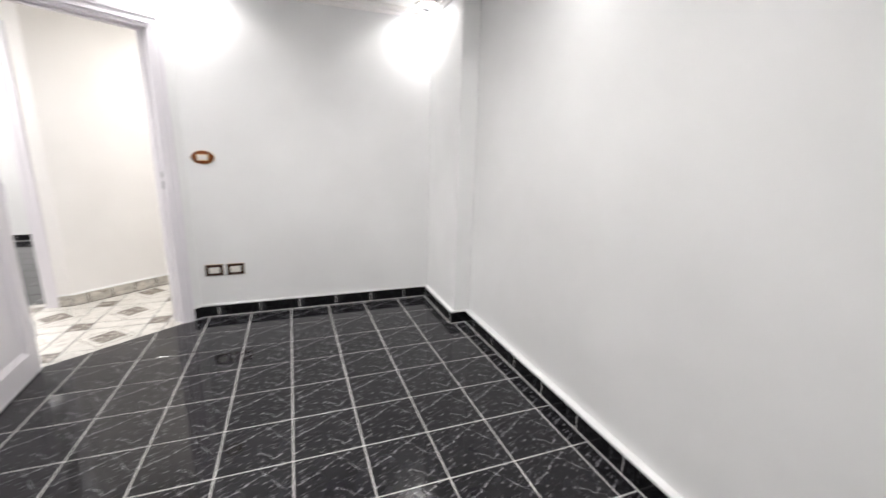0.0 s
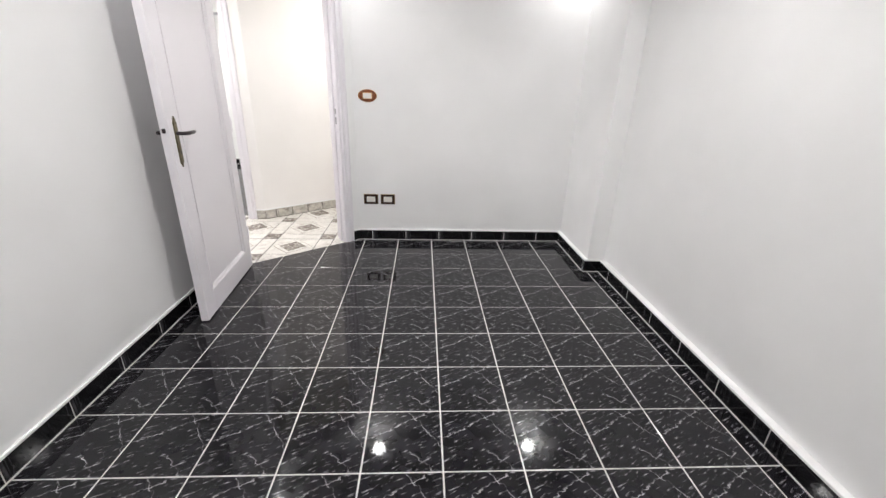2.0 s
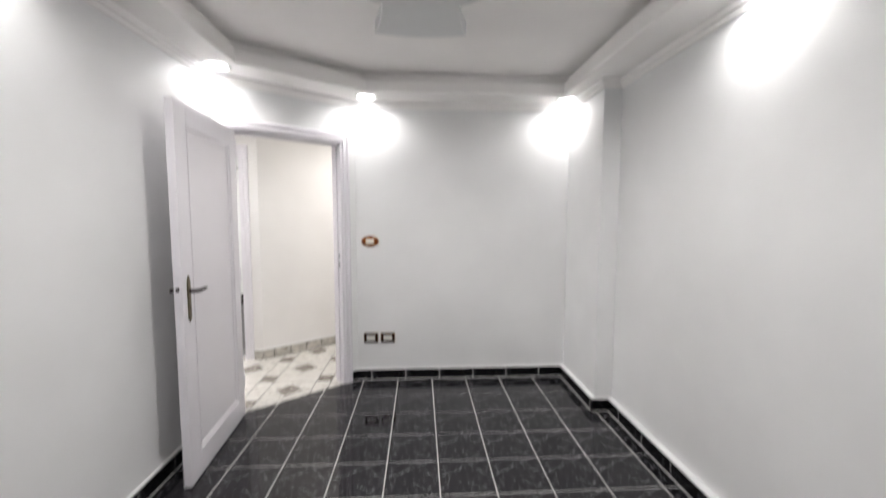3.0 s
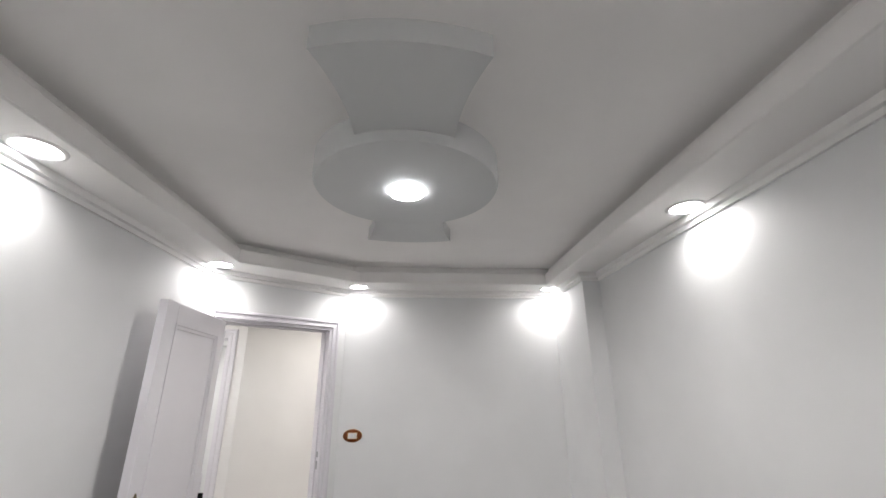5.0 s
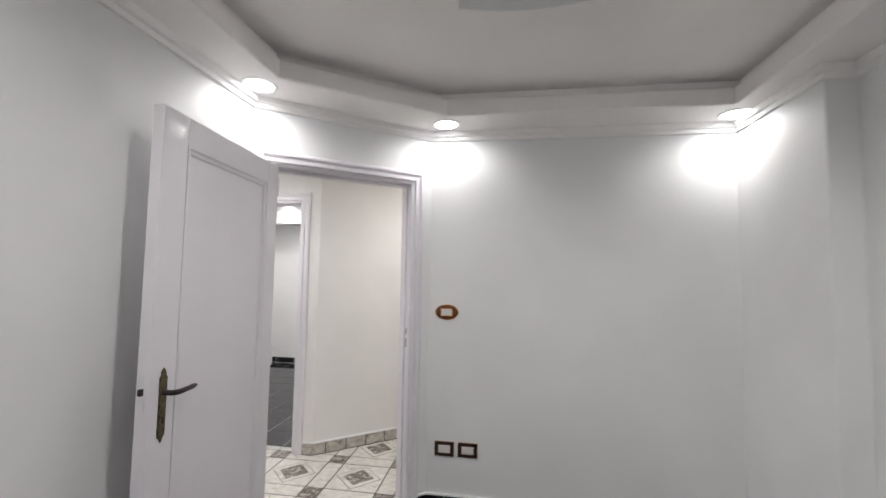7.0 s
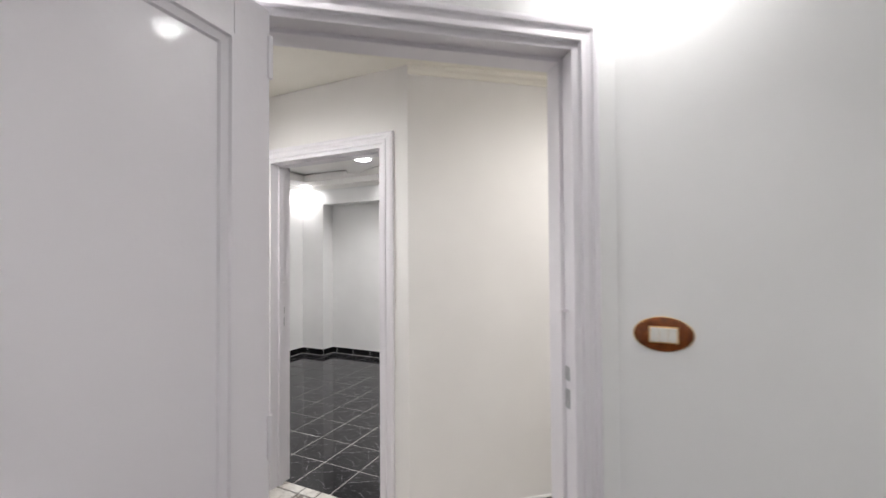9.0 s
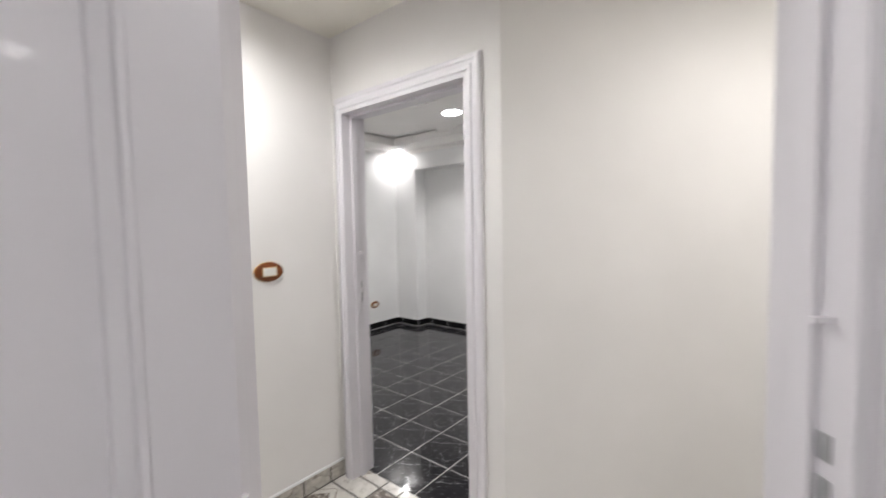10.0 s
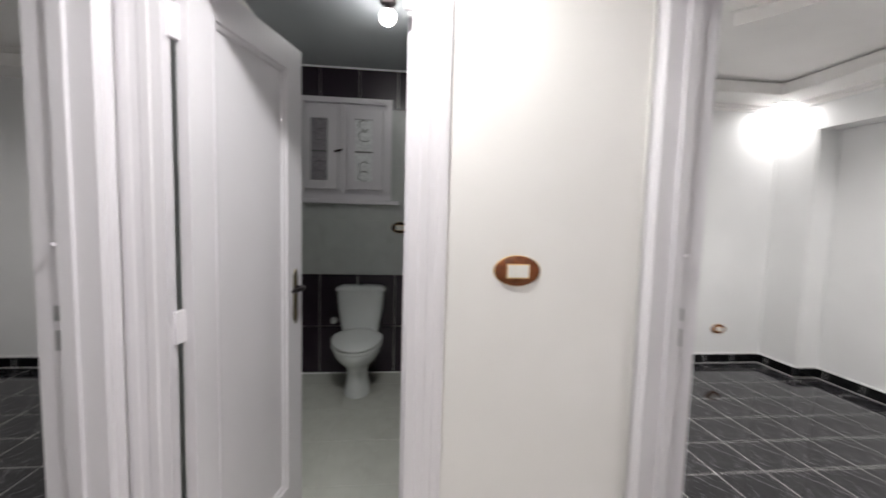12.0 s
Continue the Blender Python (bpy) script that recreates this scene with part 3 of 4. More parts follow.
def door_leaf(name, m, w, h, label, plates=False):
    """A leaf with one tall sunk panel on each side; local x from the hinge, y out of the seen face."""
    leaf = thing(name, m, label, "door")
    s, r, t, b, th = 0.10, 0.12, 0.105, 0.135, 0.042
    body = part("leaf", solid((0, s, -th, 0, 0, h), (w - r, w, -th, 0, 0, h), (s, w - r, -th, 0, 0, b), (s, w - r, -th, 0, h - t, h), soft=0.002), GLOSS, leaf)
    part("panel", solid((s - 0.003, w - r + 0.003, -th + 0.014, -0.014, b - 0.003, h - t + 0.003)), GLOSS, body)
    sec = [(0, -0.014), (0.03, -0.014), (0.026, -0.008), (0.012, -0.003), (0.008, 0.003), (0, 0.003)]
    for f in (1, -1):
        bm, loops = bmesh.new(), []
        for cx, cz, sx, sz in ((s, b, 1, 1), (w - r, b, -1, 1), (w - r, h - t, -1, -1), (s, h - t, 1, -1)):
            loops.append([(cx + sx * o, u if f == 1 else -th - u, cz + sz * o) for o, u in sec])
        loops.append(loops[0])
        rings(bm, loops, cap=False)
        part("panel_moulding", bm, GLOSS, body)
    part("latch_face", solid((w - 0.0005, w + 0.002, -th / 2 - 0.009, -th / 2 + 0.009, 1.0, 1.13)), GLOSS, leaf, "painted latch face")
    part("latch_bolt", solid((w, w + 0.012, -th / 2 - 0.007, -th / 2 + 0.007, 1.05, 1.072), soft=0.002), DARK_METAL, leaf)
    lever(leaf, w - 0.062, 0, 1.04, -1, 1)
    lever(leaf, w - 0.062, -th, 1.04, -1, -1)
    for z in (0.20, 0.975, 1.86):
        if plates:
            part("hinge", solid((-0.036, 0.006, -0.014, 0.004, z, z + 0.1), soft=0.003), GLOSS, leaf)
            continue
        part("hinge", lathe([(0.007, z), (0.0075, z + 0.004), (0.0075, z + 0.096), (0.007, z + 0.1)], 12), GLOSS, leaf)
    return leaf


d = Vector((0.06, -0.785, 0)).normalized()
door_leaf("door_1", Matrix(((d.x, -d.y, 0, -1.375), (d.y, d.x, 0, 1.83), (0, 0, 1, 0.008), (0, 0, 0, 1))), 0.812, 2.02, "white gloss panelled wooden door standing open against the wall")
d = Vector((-0.645, 0.17, 0)).normalized()
door_leaf("bath_door", Matrix(((d.x, -d.y, 0, WEST - 0.048), (d.y, d.x, 0, DBA + 0.005), (0, 0, 1, 0.008), (0, 0, 0, 1))), 0.66, 2.08, "white gloss panelled bathroom door standing open inwards", True)


# ---- switches and sockets ----
def oval_switch(m, label, wood=WOOD):
    ob = thing("light_switch", m, label, "light switch", "oval light switches")
    a, b = 0.0735, 0.0475
    smooth(part("plate", rings(bmesh.new(), [[(a * k * math.cos(q * math.pi / 20), b * k * math.sin(q * math.pi / 20), z) for q in range(40)] for k, z in ((1, 0), (1, 0.005), (0.95, 0.009), (0.7, 0.012))]), wood, ob))
    smooth(part("gilt_edge", rings(bmesh.new(), [[(a * k * math.cos(q * math.pi / 20), b * k * math.sin(q * math.pi / 20), z) for q in range(40)] for k, z in ((1.035, 0), (1.035, 0.003), (1.0, 0.0055))], cap=False), GILT, ob))
    part("module_frame", solid((-0.037, 0.037, -0.0235, 0.0235, 0.008, 0.0145), soft=0.002), GILT, ob)
    for i in range(3):
        part("rocker", solid((-0.033 + i * 0.0223, -0.0115 + i * 0.0223, -0.0195, 0.0195, 0.012, 0.018), soft=0.002), IVORY, ob)
    return ob


def on_wall(x, y, z, turn):
    """A pose whose z points out of a wall; turn 0 faces -y."""
    return pose(x, y, z, 90, 0, turn)


oval_switch(on_wall(-0.534, FAR, 1.226, 0), "oval wooden light switch plate with gilt edge and ivory rockers")
sw = oval_switch(on_wall(WEST, 2.605, 1.221, 90), "oval orange-brown wooden light switch on the hall wall")
oval_switch(on_wall(BX + 0.004, 2.236, 1.275, 90), "oval dark wooden switch plate on bathroom tiles", DARK_WOOD)
oval_switch(on_wall(R2W, 5.40, 0.344, 90), "oval wooden socket plate low on the wall", WOOD)


def socket(m):
    ob = thing("wall_socket", m, "dark brown wooden framed wall socket with ivory insert", "socket", "pair of wall sockets")
    part("frame", solid((-0.061, 0.061, -0.043, -0.024, 0, 0.011), (-0.061, 0.061, 0.024, 0.043, 0, 0.011), (-0.061, -0.037, -0.024, 0.024, 0, 0.011), (0.037, 0.061, -0.024, 0.024, 0, 0.011), soft=0.002), DARK_WOOD, ob)
    part("insert", solid((-0.037, 0.037, -0.024, 0.024, 0, 0.008)), IVORY, ob)
    part("gilt_edge", solid((-0.0625, 0.0625, -0.0445, 0.0445, 0, 0.002)), GILT, ob)
    part("module", solid((-0.03, -0.001, -0.019, 0.019, 0.006, 0.012), (0.001, 0.03, -0.019, 0.019, 0.006, 0.012), soft=0.0015), IVORY, ob)
    return ob


s1 = socket(on_wall(-0.536, FAR, 0.375, 0))
copy_thing(s1, on_wall(-0.389, FAR, 0.375, 0))

# ---- bathroom ----

def basin(loops, material, parent, name, label=""):
    return smooth(part(name, rings(bmesh.new(), loops), material, parent, label), 50)


def egg(cx, cy, rx, ry, z, n=32, front=1.0):
    """A level oval that bulges towards +x by front."""
    out = []
    for i in range(n):
        a = 2 * math.pi * i / n
        out.append((cx + rx * math.cos(a) * (front if math.cos(a) > 0 else 1.0), cy + ry * math.sin(a), z))
    return out


def squarish(cx, cy, hx, hy, z, n=32, power=4.0):
    out = []
    for i in range(n):
        a = 2 * math.pi * i / n
        c, s_ = math.cos(a), math.sin(a)
        out.append((cx + hx * math.copysign(abs(c) ** (2 / power), c), cy + hy * math.copysign(abs(s_) ** (2 / power), s_), z))
    return out


def toilet(x, y):
    """A close-coupled toilet whose back stands at x and which faces +x."""
    wc = thing("toilet", Matrix.Translation((x, y, 0)), "white china close-coupled toilet with closed lid", "toilet")
    basin([egg(0.36, 0, 0.15, 0.102, 0), egg(0.36, 0, 0.15, 0.102, 0.02), egg(0.36, 0, 0.135, 0.086, 0.10), egg(0.36, 0, 0.13, 0.080, 0.19),
           egg(0.37, 0, 0.15, 0.098, 0.235, front=1.1), egg(0.38, 0, 0.19, 0.140, 0.285, front=1.25), egg(0.39, 0, 0.22, 0.168, 0.335, front=1.32), egg(0.39, 0, 0.235, 0.18, 0.37, front=1.32), egg(0.39, 0, 0.235, 0.18, 0.388, front=1.32)], CHINA, wc, "bowl")
    basin([egg(0.39, 0, 0.228, 0.183, 0.390, front=1.36), egg(0.39, 0, 0.238, 0.192, 0.396, front=1.36), egg(0.39, 0, 0.238, 0.192, 0.410, front=1.36), egg(0.39, 0, 0.232, 0.187, 0.416, front=1.36)], ACRYLIC, wc, "seat")
    basin([egg(0.39, 0, 0.230, 0.185, 0.420, front=1.36), egg(0.39, 0, 0.240, 0.194, 0.427, front=1.36), egg(0.39, 0, 0.238, 0.192, 0.440, front=1.36), egg(0.39, 0, 0.21, 0.165, 0.453, front=1.34), egg(0.39, 0, 0.14, 0.10, 0.457, front=1.3)], ACRYLIC, wc, "lid")
    tank = basin([squarish(0.10, 0, 0.080, 0.138, 0.39), squarish(0.10, 0, 0.086, 0.156, 0.44), squarish(0.10, 0, 0.092, 0.184, 0.62), squarish(0.10, 0, 0.093, 0.192, 0.75)], CHINA, wc, "cistern")
    basin([squarish(0.10, 0, 0.098, 0.200, 0.75), squarish(0.10, 0, 0.102, 0.206, 0.757), squarish(0.10, 0, 0.099, 0.200, 0.775), squarish(0.10, 0, 0.075, 0.165, 0.79)], CHINA, tank, "cistern_lid")
    b = part("flush_button", lathe([(0.022, 0.79), (0.022, 0.798), (0.018, 0.802)], 20), STEEL, tank)
    b.location = (0.10, 0, 0)
    for q in (-1, 1):
        h = part("seat_hinge", lathe([(0.012, 0.40), (0.012, 0.43)], 12), ACRYLIC, wc)
        h.location = (0.17, q * 0.07, 0)
    return wc


toilet(BX, 1.925)


def bathtub(x0, x1, y0, y1, z, turn):
    tub = thing("bathtub", pose(x0, y0, 0, 0, 0, turn), "white built-in bathtub with dark tiled end panel", "bathtub")
    w, d = x1 - x0, y1 - y0
    cx, cy = w / 2, d / 2
    basin([squarish(cx, cy, w / 2, d / 2, z - 0.04, 48, 14), squarish(cx, cy, w / 2 + 0.004, d / 2 + 0.004, z - 0.01, 48, 14), squarish(cx, cy, w / 2, d / 2, z, 48, 14),
           squarish(cx, cy, w / 2 - 0.06, d / 2 - 0.06, z - 0.002, 48, 7), squarish(cx, cy, w / 2 - 0.085, d / 2 - 0.08, z - 0.03, 48, 6), squarish(cx, cy, w / 2 - 0.15, d / 2 - 0.12, z - 0.28, 48, 5), squarish(cx, cy, w / 2 - 0.24, d / 2 - 0.18, z - 0.34, 48, 4)], ACRYLIC, tub, "tub_shell")
    part("front_panel", solid((0.0, w - 0.03, 0.075, 0.09, 0, z - 0.045)), TUB_SIDE, tub, "olive grey tiled front panel")
    part("end_panel", solid((w - 0.03, w - 0.015, 0.075, d, 0, z - 0.045)), BATH_DARK, tub, "dark aubergine tiled end panel")
    ov = part("overflow", lathe([(0.03, 0.0), (0.03, 0.006), (0.02, 0.012), (0.006, 0.008)], 24), STEEL, tub)
    ov.matrix_local = Matrix.Translation((0.118, cy, z - 0.10)) @ pose(0, 0, 0, 0, 78, 0)
    return tub


bathtub(BX + 0.012, -3.60, 2.275, 2.94, 0.455, 0)


def wall_valve(y, z, material=STEEL, label="small chrome wall valve on dark tiles"):
    v = thing("wall_valve", Matrix.Translation((BX, y, z)) @ pose(0, 0, 0, 0, 90, 0), label, "valve")
    smooth(part("rosette", lathe([(0.028, 0.004), (0.028, 0.008), (0.014, 0.014), (0.012, 0.035), (0.02, 0.037), (0.02, 0.055), (0.012, 0.06)], 24), material, v))
    return v


wall_valve(2.43, 0.815)


def wall_tap(y, z):
    tap = thing("wall_tap", Matrix.Translation((BX, y, z)), "dark chrome wall tap with a bent spout", "tap")
    rose_ = part("wall_flange", lathe([(0.026, 0.0), (0.026, 0.006), (0.012, 0.012), (0.012, 0.05), (0.008, 0.052)], 24), STEEL, tap)
    rose_.matrix_local = pose(0, 0, 0, 0, 90, 0)
    bm, loops = bmesh.new(), []
    for i in range(9):
        a = math.pi / 2 * i / 8
        c = Vector((0.045, -0.085 * math.sin(a), -0.045 * (1 - math.cos(a))))
        way = Vector((0, -math.cos(a), -0.6 * math.sin(a))).normalized()
        side = Vector((1, 0, 0))
        up = way.cross(side)
        loops.append([c + side * (0.009 * math.cos(q * math.pi / 5)) + up * (0.009 * math.sin(q * math.pi / 5)) for q in range(10)])
    rings(bm, loops)
    smooth(part("spout", bm, STEEL, tap))
    knob = part("knob", lathe([(0.006, 0.0), (0.008, 0.03), (0.018, 0.032), (0.018, 0.045), (0.01, 0.05)], 20), STEEL, tap)
    knob.location = (0.045, 0.01, 0.005)
    return tap


wall_tap(2.64, 1.325)
wall_valve(1.69, 0.47, ACRYLIC, "small white plastic pipe cap on dark tiles")
wall_valve(1.69, 0.25, ACRYLIC, "small white plastic pipe cap on dark tiles")


def bath_window():
    win = thing("window_1", Matrix.Translation((BX, WY, 1.50)), "white painted wooden bathroom window with two frosted casements", "window", "", "structure")
    w, h = 0.73, 0.82
    part("window_frame", solid((-0.10, 0.012, -0.024, 0.028, 0.0, h + 0.012), (-0.10, 0.012, w - 0.028, w + 0.024, 0.0, h + 0.012), (-0.10, 0.012, 0.028, w - 0.028, h - 0.03, h + 0.012), (-0.10, 0.010, 0.028, w - 0.028, 0, 0.05), (-0.09, 0.006, w / 2 - 0.035, w / 2 - 0.009, 0.05, h - 0.03)), GLOSS, win)
    part("window_sill", solid((-0.1, 0.05, -0.09, w + 0.09, -0.035, -0.001), soft=0.006), GLOSS, win)
    c = w / 2 - 0.022
    for y0, y1, lift in ((0.035, c - 0.03, 0.0), (c + 0.055, w - 0.05, 0.012)):
        cas = part("casement", solid((-0.03 + lift, 0.014 + lift, y0, y0 + 0.055, 0.085, h - 0.075), (-0.03 + lift, 0.014 + lift, y1 - 0.085, y1, 0.085, h - 0.075),
                                     (-0.03 + lift, 0.014 + lift, y0 + 0.055, y1 - 0.085, 0.085, 0.155), (-0.03 + lift, 0.014 + lift, y0 + 0.055, y1 - 0.085, h - 0.16, h - 0.075), soft=0.003), GLOSS, win)
        # the left pane takes the copy whose colour holds the shade
        part("pane", solid((-0.012 + lift, -0.006 + lift, y0 + 0.05, y1 - 0.08, 0.15, h - 0.155)), FROST if lift else SHADED_PANE, cas, "frosted glass pane" if lift else "frosted glass pane with shade in its colour")
        g0, g1 = y0 + 0.055, y1 - 0.085
        bm = solid((-0.005 + lift, 0.001 + lift, g0, g1, 0.39, 0.402))
        for k, cz in ((0, 0.53), (1, 0.27), (2, 0.62), (3, 0.19)):
            loops = []
            for i in range(15):
                a = math.pi * (0.2 + 1.5 * i / 14) * (1 if k % 2 else -1)
                r = (g1 - g0) * 0.36 * (1 - 0.35 * i / 14)
                yy, zz = (g0 + g1) / 2 + r * math.cos(a), cz + r * math.sin(a)
                loops.append([(-0.004 + lift + 0.003 * math.cos(q * math.pi / 3), yy + 0.0035 * math.cos(a) * math.sin(q * math.pi / 3), zz + 0.0035 * math.sin(a) * math.sin(q * math.pi / 3)) for q in range(6)])
            rings(bm, loops)
        part("scroll_grille", bm, plain("grey_iron", (0.2, 0.2, 0.2), 0.5, 0.5), cas, "thin grey scrollwork")
    smooth(part("catch", rings(bmesh.new(), [[(0.012 + a, c - 0.02 + b + 0.008 * math.cos(q), 0.40 + 0.3 * b + 0.008 * math.sin(q)) for q in [i * math.pi / 5 for i in range(10)]] for a, b in ((0, 0), (0.015, 0.0), (0.022, 0.02), (0.022, -0.03))]), DARK_METAL, win, "dark metal catch"))
    part("inner_board", solid((-0.06, -0.032, 0.02, w - 0.02, 0.05, h - 0.03)), GLOSS, win)
    part("blind_back", solid((-0.125, -0.105, 0.0, w, 0.0, h)), plain("night_outside", (0.16, 0.17, 0.19), 0.6), win)
    return win


bath_window()


def bulb():
    ob = thing("ceiling_bulb", Matrix.Translation((-3.93, 2.145, BC)), "bare white round bulb in a ceiling holder", "lamp")
    smooth(part("holder", lathe([(0.045, 0.0), (0.045, -0.012), (0.02, -0.018), (0.018, -0.05), (0.012, -0.052)], 24), DARK_METAL, ob))
    smooth(part("globe", lathe([(0.012, -0.046)] + [(0.046 * math.sin(a), -0.088 + 0.046 * math.cos(a)) for a in [0.35 + 0.35 * i for i in range(8)]] + [(0.002, -0.134)], 28), BULB, ob))
    ob.children[1].visible_shadow = False
    return ob


bulb()


def hall_lamp(x, y):
    ob = thing("ceiling_lamp", Matrix.Translation((x, y, HC)), "round flush white ceiling lamp, lit, added out of view", "lamp", "hall ceiling lamps")
    smooth(part("rim", lathe([(0.07, 0.0), (0.07, -0.006), (0.085, -0.011), (0.095, -0.004), (0.096, 0.0)], 40), CEIL, ob))
    smooth(part("lens", lathe([(0.0005, -0.008), (0.07, -0.006), (0.07, 0.001), (0.0005, 0.002)], 40), LED, ob))
    return ob


hall_lamp(-2.32, 2.15)
# Fixture for the added second hall glow, out of view.
hall_lamp(-0.25, 2.98)


# ---- floors, skirtings and wall tiles ----
def slab(name, label, material, x0, x1, y0, y1, top):
    return tagged(part(name, solid((x0, x1, y0, y1, -0.12, top)), material), label, "floor", "", "structure")


def tile_mesh(outline, z0, z1, material, soft=0.0015):
    bm = bmesh.new()
    cx, cy = sum(p[0] for p in outline) / len(outline), sum(p[1] for p in outline) / len(outline)
    inset = [(cx + (x - cx) * (1 - soft / 0.15), cy + (y - cy) * (1 - soft / 0.15)) for x, y in outline]
    rings(bm, [[(x, y, z0) for x, y in outline], [(x, y, z1 - 0.001) for x, y in outline], [(x, y, z1) for x, y in inset]])
    bmesh.ops.recalc_face_normals(bm, faces=bm.faces)
    me = bpy.data.meshes.new("tile")
    bm.to_mesh(me)
    bm.free()
    me.materials.append(material)
    return me


def tiled(floor, material, pitch, joint, ox, oy, x0, x1, y0, y1, cuts=(), name="tile"):
    """Square tiles over a stretch of floor, each an object; whole ones share a mesh."""
    h = pitch / 2 - joint / 2
    whole = tile_mesh([(-h, -h), (h, -h), (h, h), (-h, h)], -0.008, 0.0, material)
    for i in range(math.floor((x0 - ox) / pitch), math.ceil((x1 - ox) / pitch)):
        for j in range(math.floor((y0 - oy) / pitch), math.ceil((y1 - oy) / pitch)):
            cx, cy = ox + (i + 0.5) * pitch, oy + (j + 0.5) * pitch
            square = [(cx - h, cy - h), (cx + h, cy - h), (cx + h, cy + h), (cx - h, cy + h)]
            cut = square
            for a, b, c in ((-1, 0, -x0), (1, 0, x1), (0, -1, -y0), (0, 1, y1), *cuts):
                if cut:
                    cut = clip(cut, a, b, c)
            if len(cut) < 3:
                continue
            same = len(cut) == 4 and all(abs(p[0] - q[0]) + abs(p[1] - q[1]) < 1e-6 for p, q in zip(cut, square))
            me = whole if same else tile_mesh([(x - cx, y - cy) for x, y in cut], -0.008, 0.0, material)
            ob = new(name, me)
            ob.parent = floor
            ob.location = (cx, cy, random.uniform(-0.0004, 0.0002))


def skirting(name, label, runs, material, height, pitch, line=True, joint=0.005, joints=None):
    """Skirting tiles along wall lines given as (start, end, start offset); the room is on the left of the way."""
    joints = joints or GROUT
    base = thing(name, Matrix.Identity(4), label, "skirting", "", "structure")
    for p, q, shift, *deep in runs:
        deep = deep[0] if deep else 0.009
        p, q = Vector((*p, 0)), Vector((*q, 0))
        way = (q - p).normalized()
        length, out = (q - p).length, Vector((-way.y, way.x, 0))
        m = Matrix(((way.x, out.x, 0, p.x), (way.y, out.y, 0, p.y), (0, 0, 1, 0), (0, 0, 0, 1)))
        at = shift - pitch
        while at < length:
            a, b = max(at, 0), min(at + pitch - joint, length)
            if b - a > 0.006:
                bm = bmesh.new()
                box(bm, -(b - a) / 2, (b - a) / 2, 0.0, deep, -0.002, height)
                ob = part("skirting_tile", bm, material, base)
                ob.matrix_local = m @ Matrix.Translation(((a + b) / 2, 0, 0))
            at += pitch
        back = part("joint", solid((0, length, 0.0, deep - 0.0008, -0.002, height - 0.001), (0, length, deep - 0.0008, deep + 0.005, -0.002, 0.004)), joints, base)
        back.matrix_local = m
        if line:
            top = part("plaster_line", solid((0, length, 0, deep + 0.002, height, height + 0.014), soft=0.003), CAULK, base)
            top.matrix_local = m
    return base


cut_in = (-N.x, -N.y, -(N.x * P0.x + N.y * P0.y))
cut_out = (N.x, N.y, N.x * P0.x + N.y * P0.y)
floor1 = slab("floor", "glossy black marbled floor tiles with pale joints", GROUT, LEFT - 0.05, RIGHT + 0.05, BACK - 0.05, FAR + 0.05, -0.0035)
bm = bmesh.new()
outline = [(LEFT - 0.05, BACK - 0.05), (RIGHT + 0.05, BACK - 0.05), (RIGHT + 0.05, FAR + 0.05), (LEFT - 0.05, FAR + 0.05)]
prism(bm, clip(outline, *cut_in), -0.12, -0.0025)
bm.to_mesh(floor1.data)
bm.free()
tiled(floor1, BLACK_TILE, 0.30, 0.0065, 0.0, 0.0, LEFT - 0.05, RIGHT + 0.05, BACK - 0.05, FAR + 0.05, [cut_in])
e1 = P0 - U * (D1A - 0.0825)
skirting("baseboard", "black marbled skirting tiles with a white plaster line", [
    ((RIGHT, BACK), (RIGHT, PIER_Y), 0.04, 0.036), ((RIGHT, PIER_Y), (PIER_X - 0.03, PIER_Y), 0.0, 0.014), ((PIER_X, PIER_Y), (PIER_X, FAR), 0.02, 0.03),
    ((PIER_X, FAR), (P0.x, FAR), 0.23), ((P0.x, P0.y), (e1.x, e1.y), 0.0), ((LEFT, CORNER.y), (LEFT, BACK), 0.0)], SKIRT_TILE, 0.088, 0.30)

floor2 = slab("floor_second_room", "glossy black marbled floor tiles with pale joints", GROUT, R2W - 0.05, -0.3, R2Y + 0.11, R2N + 0.04, -0.0025)
cut_r2 = (A_DIR.y, -A_DIR.x, A_DIR.y * a0.x - A_DIR.x * a0.y - 0.07)
bm = bmesh.new()
prism(bm, clip([(R2W - 0.05, R2Y + 0.11), (-0.3, R2Y + 0.11), (-0.3, R2N + 0.04), (R2W - 0.05, R2N + 0.04)], *cut_r2), -0.12, -0.0025)
bm.to_mesh(floor2.data)
bm.free()
tiled(floor2, BLACK_TILE, 0.30, 0.0065, -3.205, 4.312, R2W - 0.05, -0.9, R2Y + 0.11, R2N + 0.04, [cut_r2])
skirting("baseboard_second_room", "black marbled skirting tiles with a white plaster line", [
    ((-0.4, R2N), (R2P, R2N), 0.1), ((R2P, R2N), (R2P, R2F), 0.0), ((R2P, R2F), (R2W, R2F), 0.0), ((R2W, R2F), (R2W, R2Y + T), 0.0)], SKIRT_TILE, 0.088, 0.30)
floor3 = slab("floor_third_room", "glossy black marbled floor tiles with pale joints", GROUT, -5.3, -1.56, -1.8, R3Y - 0.11, -0.0025)
tiled(floor3, BLACK_TILE, 0.30, 0.0065, -4.99, -1.74, -5.3, -1.6, -1.8, R3Y - 0.11)
skirting("baseboard_third_room", "black marbled skirting tiles with a white plaster line", [((-5.25, 1.20), (-5.25, -1.75), 0.1), ((-5.25, -1.75), (-1.7, -1.75), 0.1)], SKIRT_TILE, 0.088, 0.30)

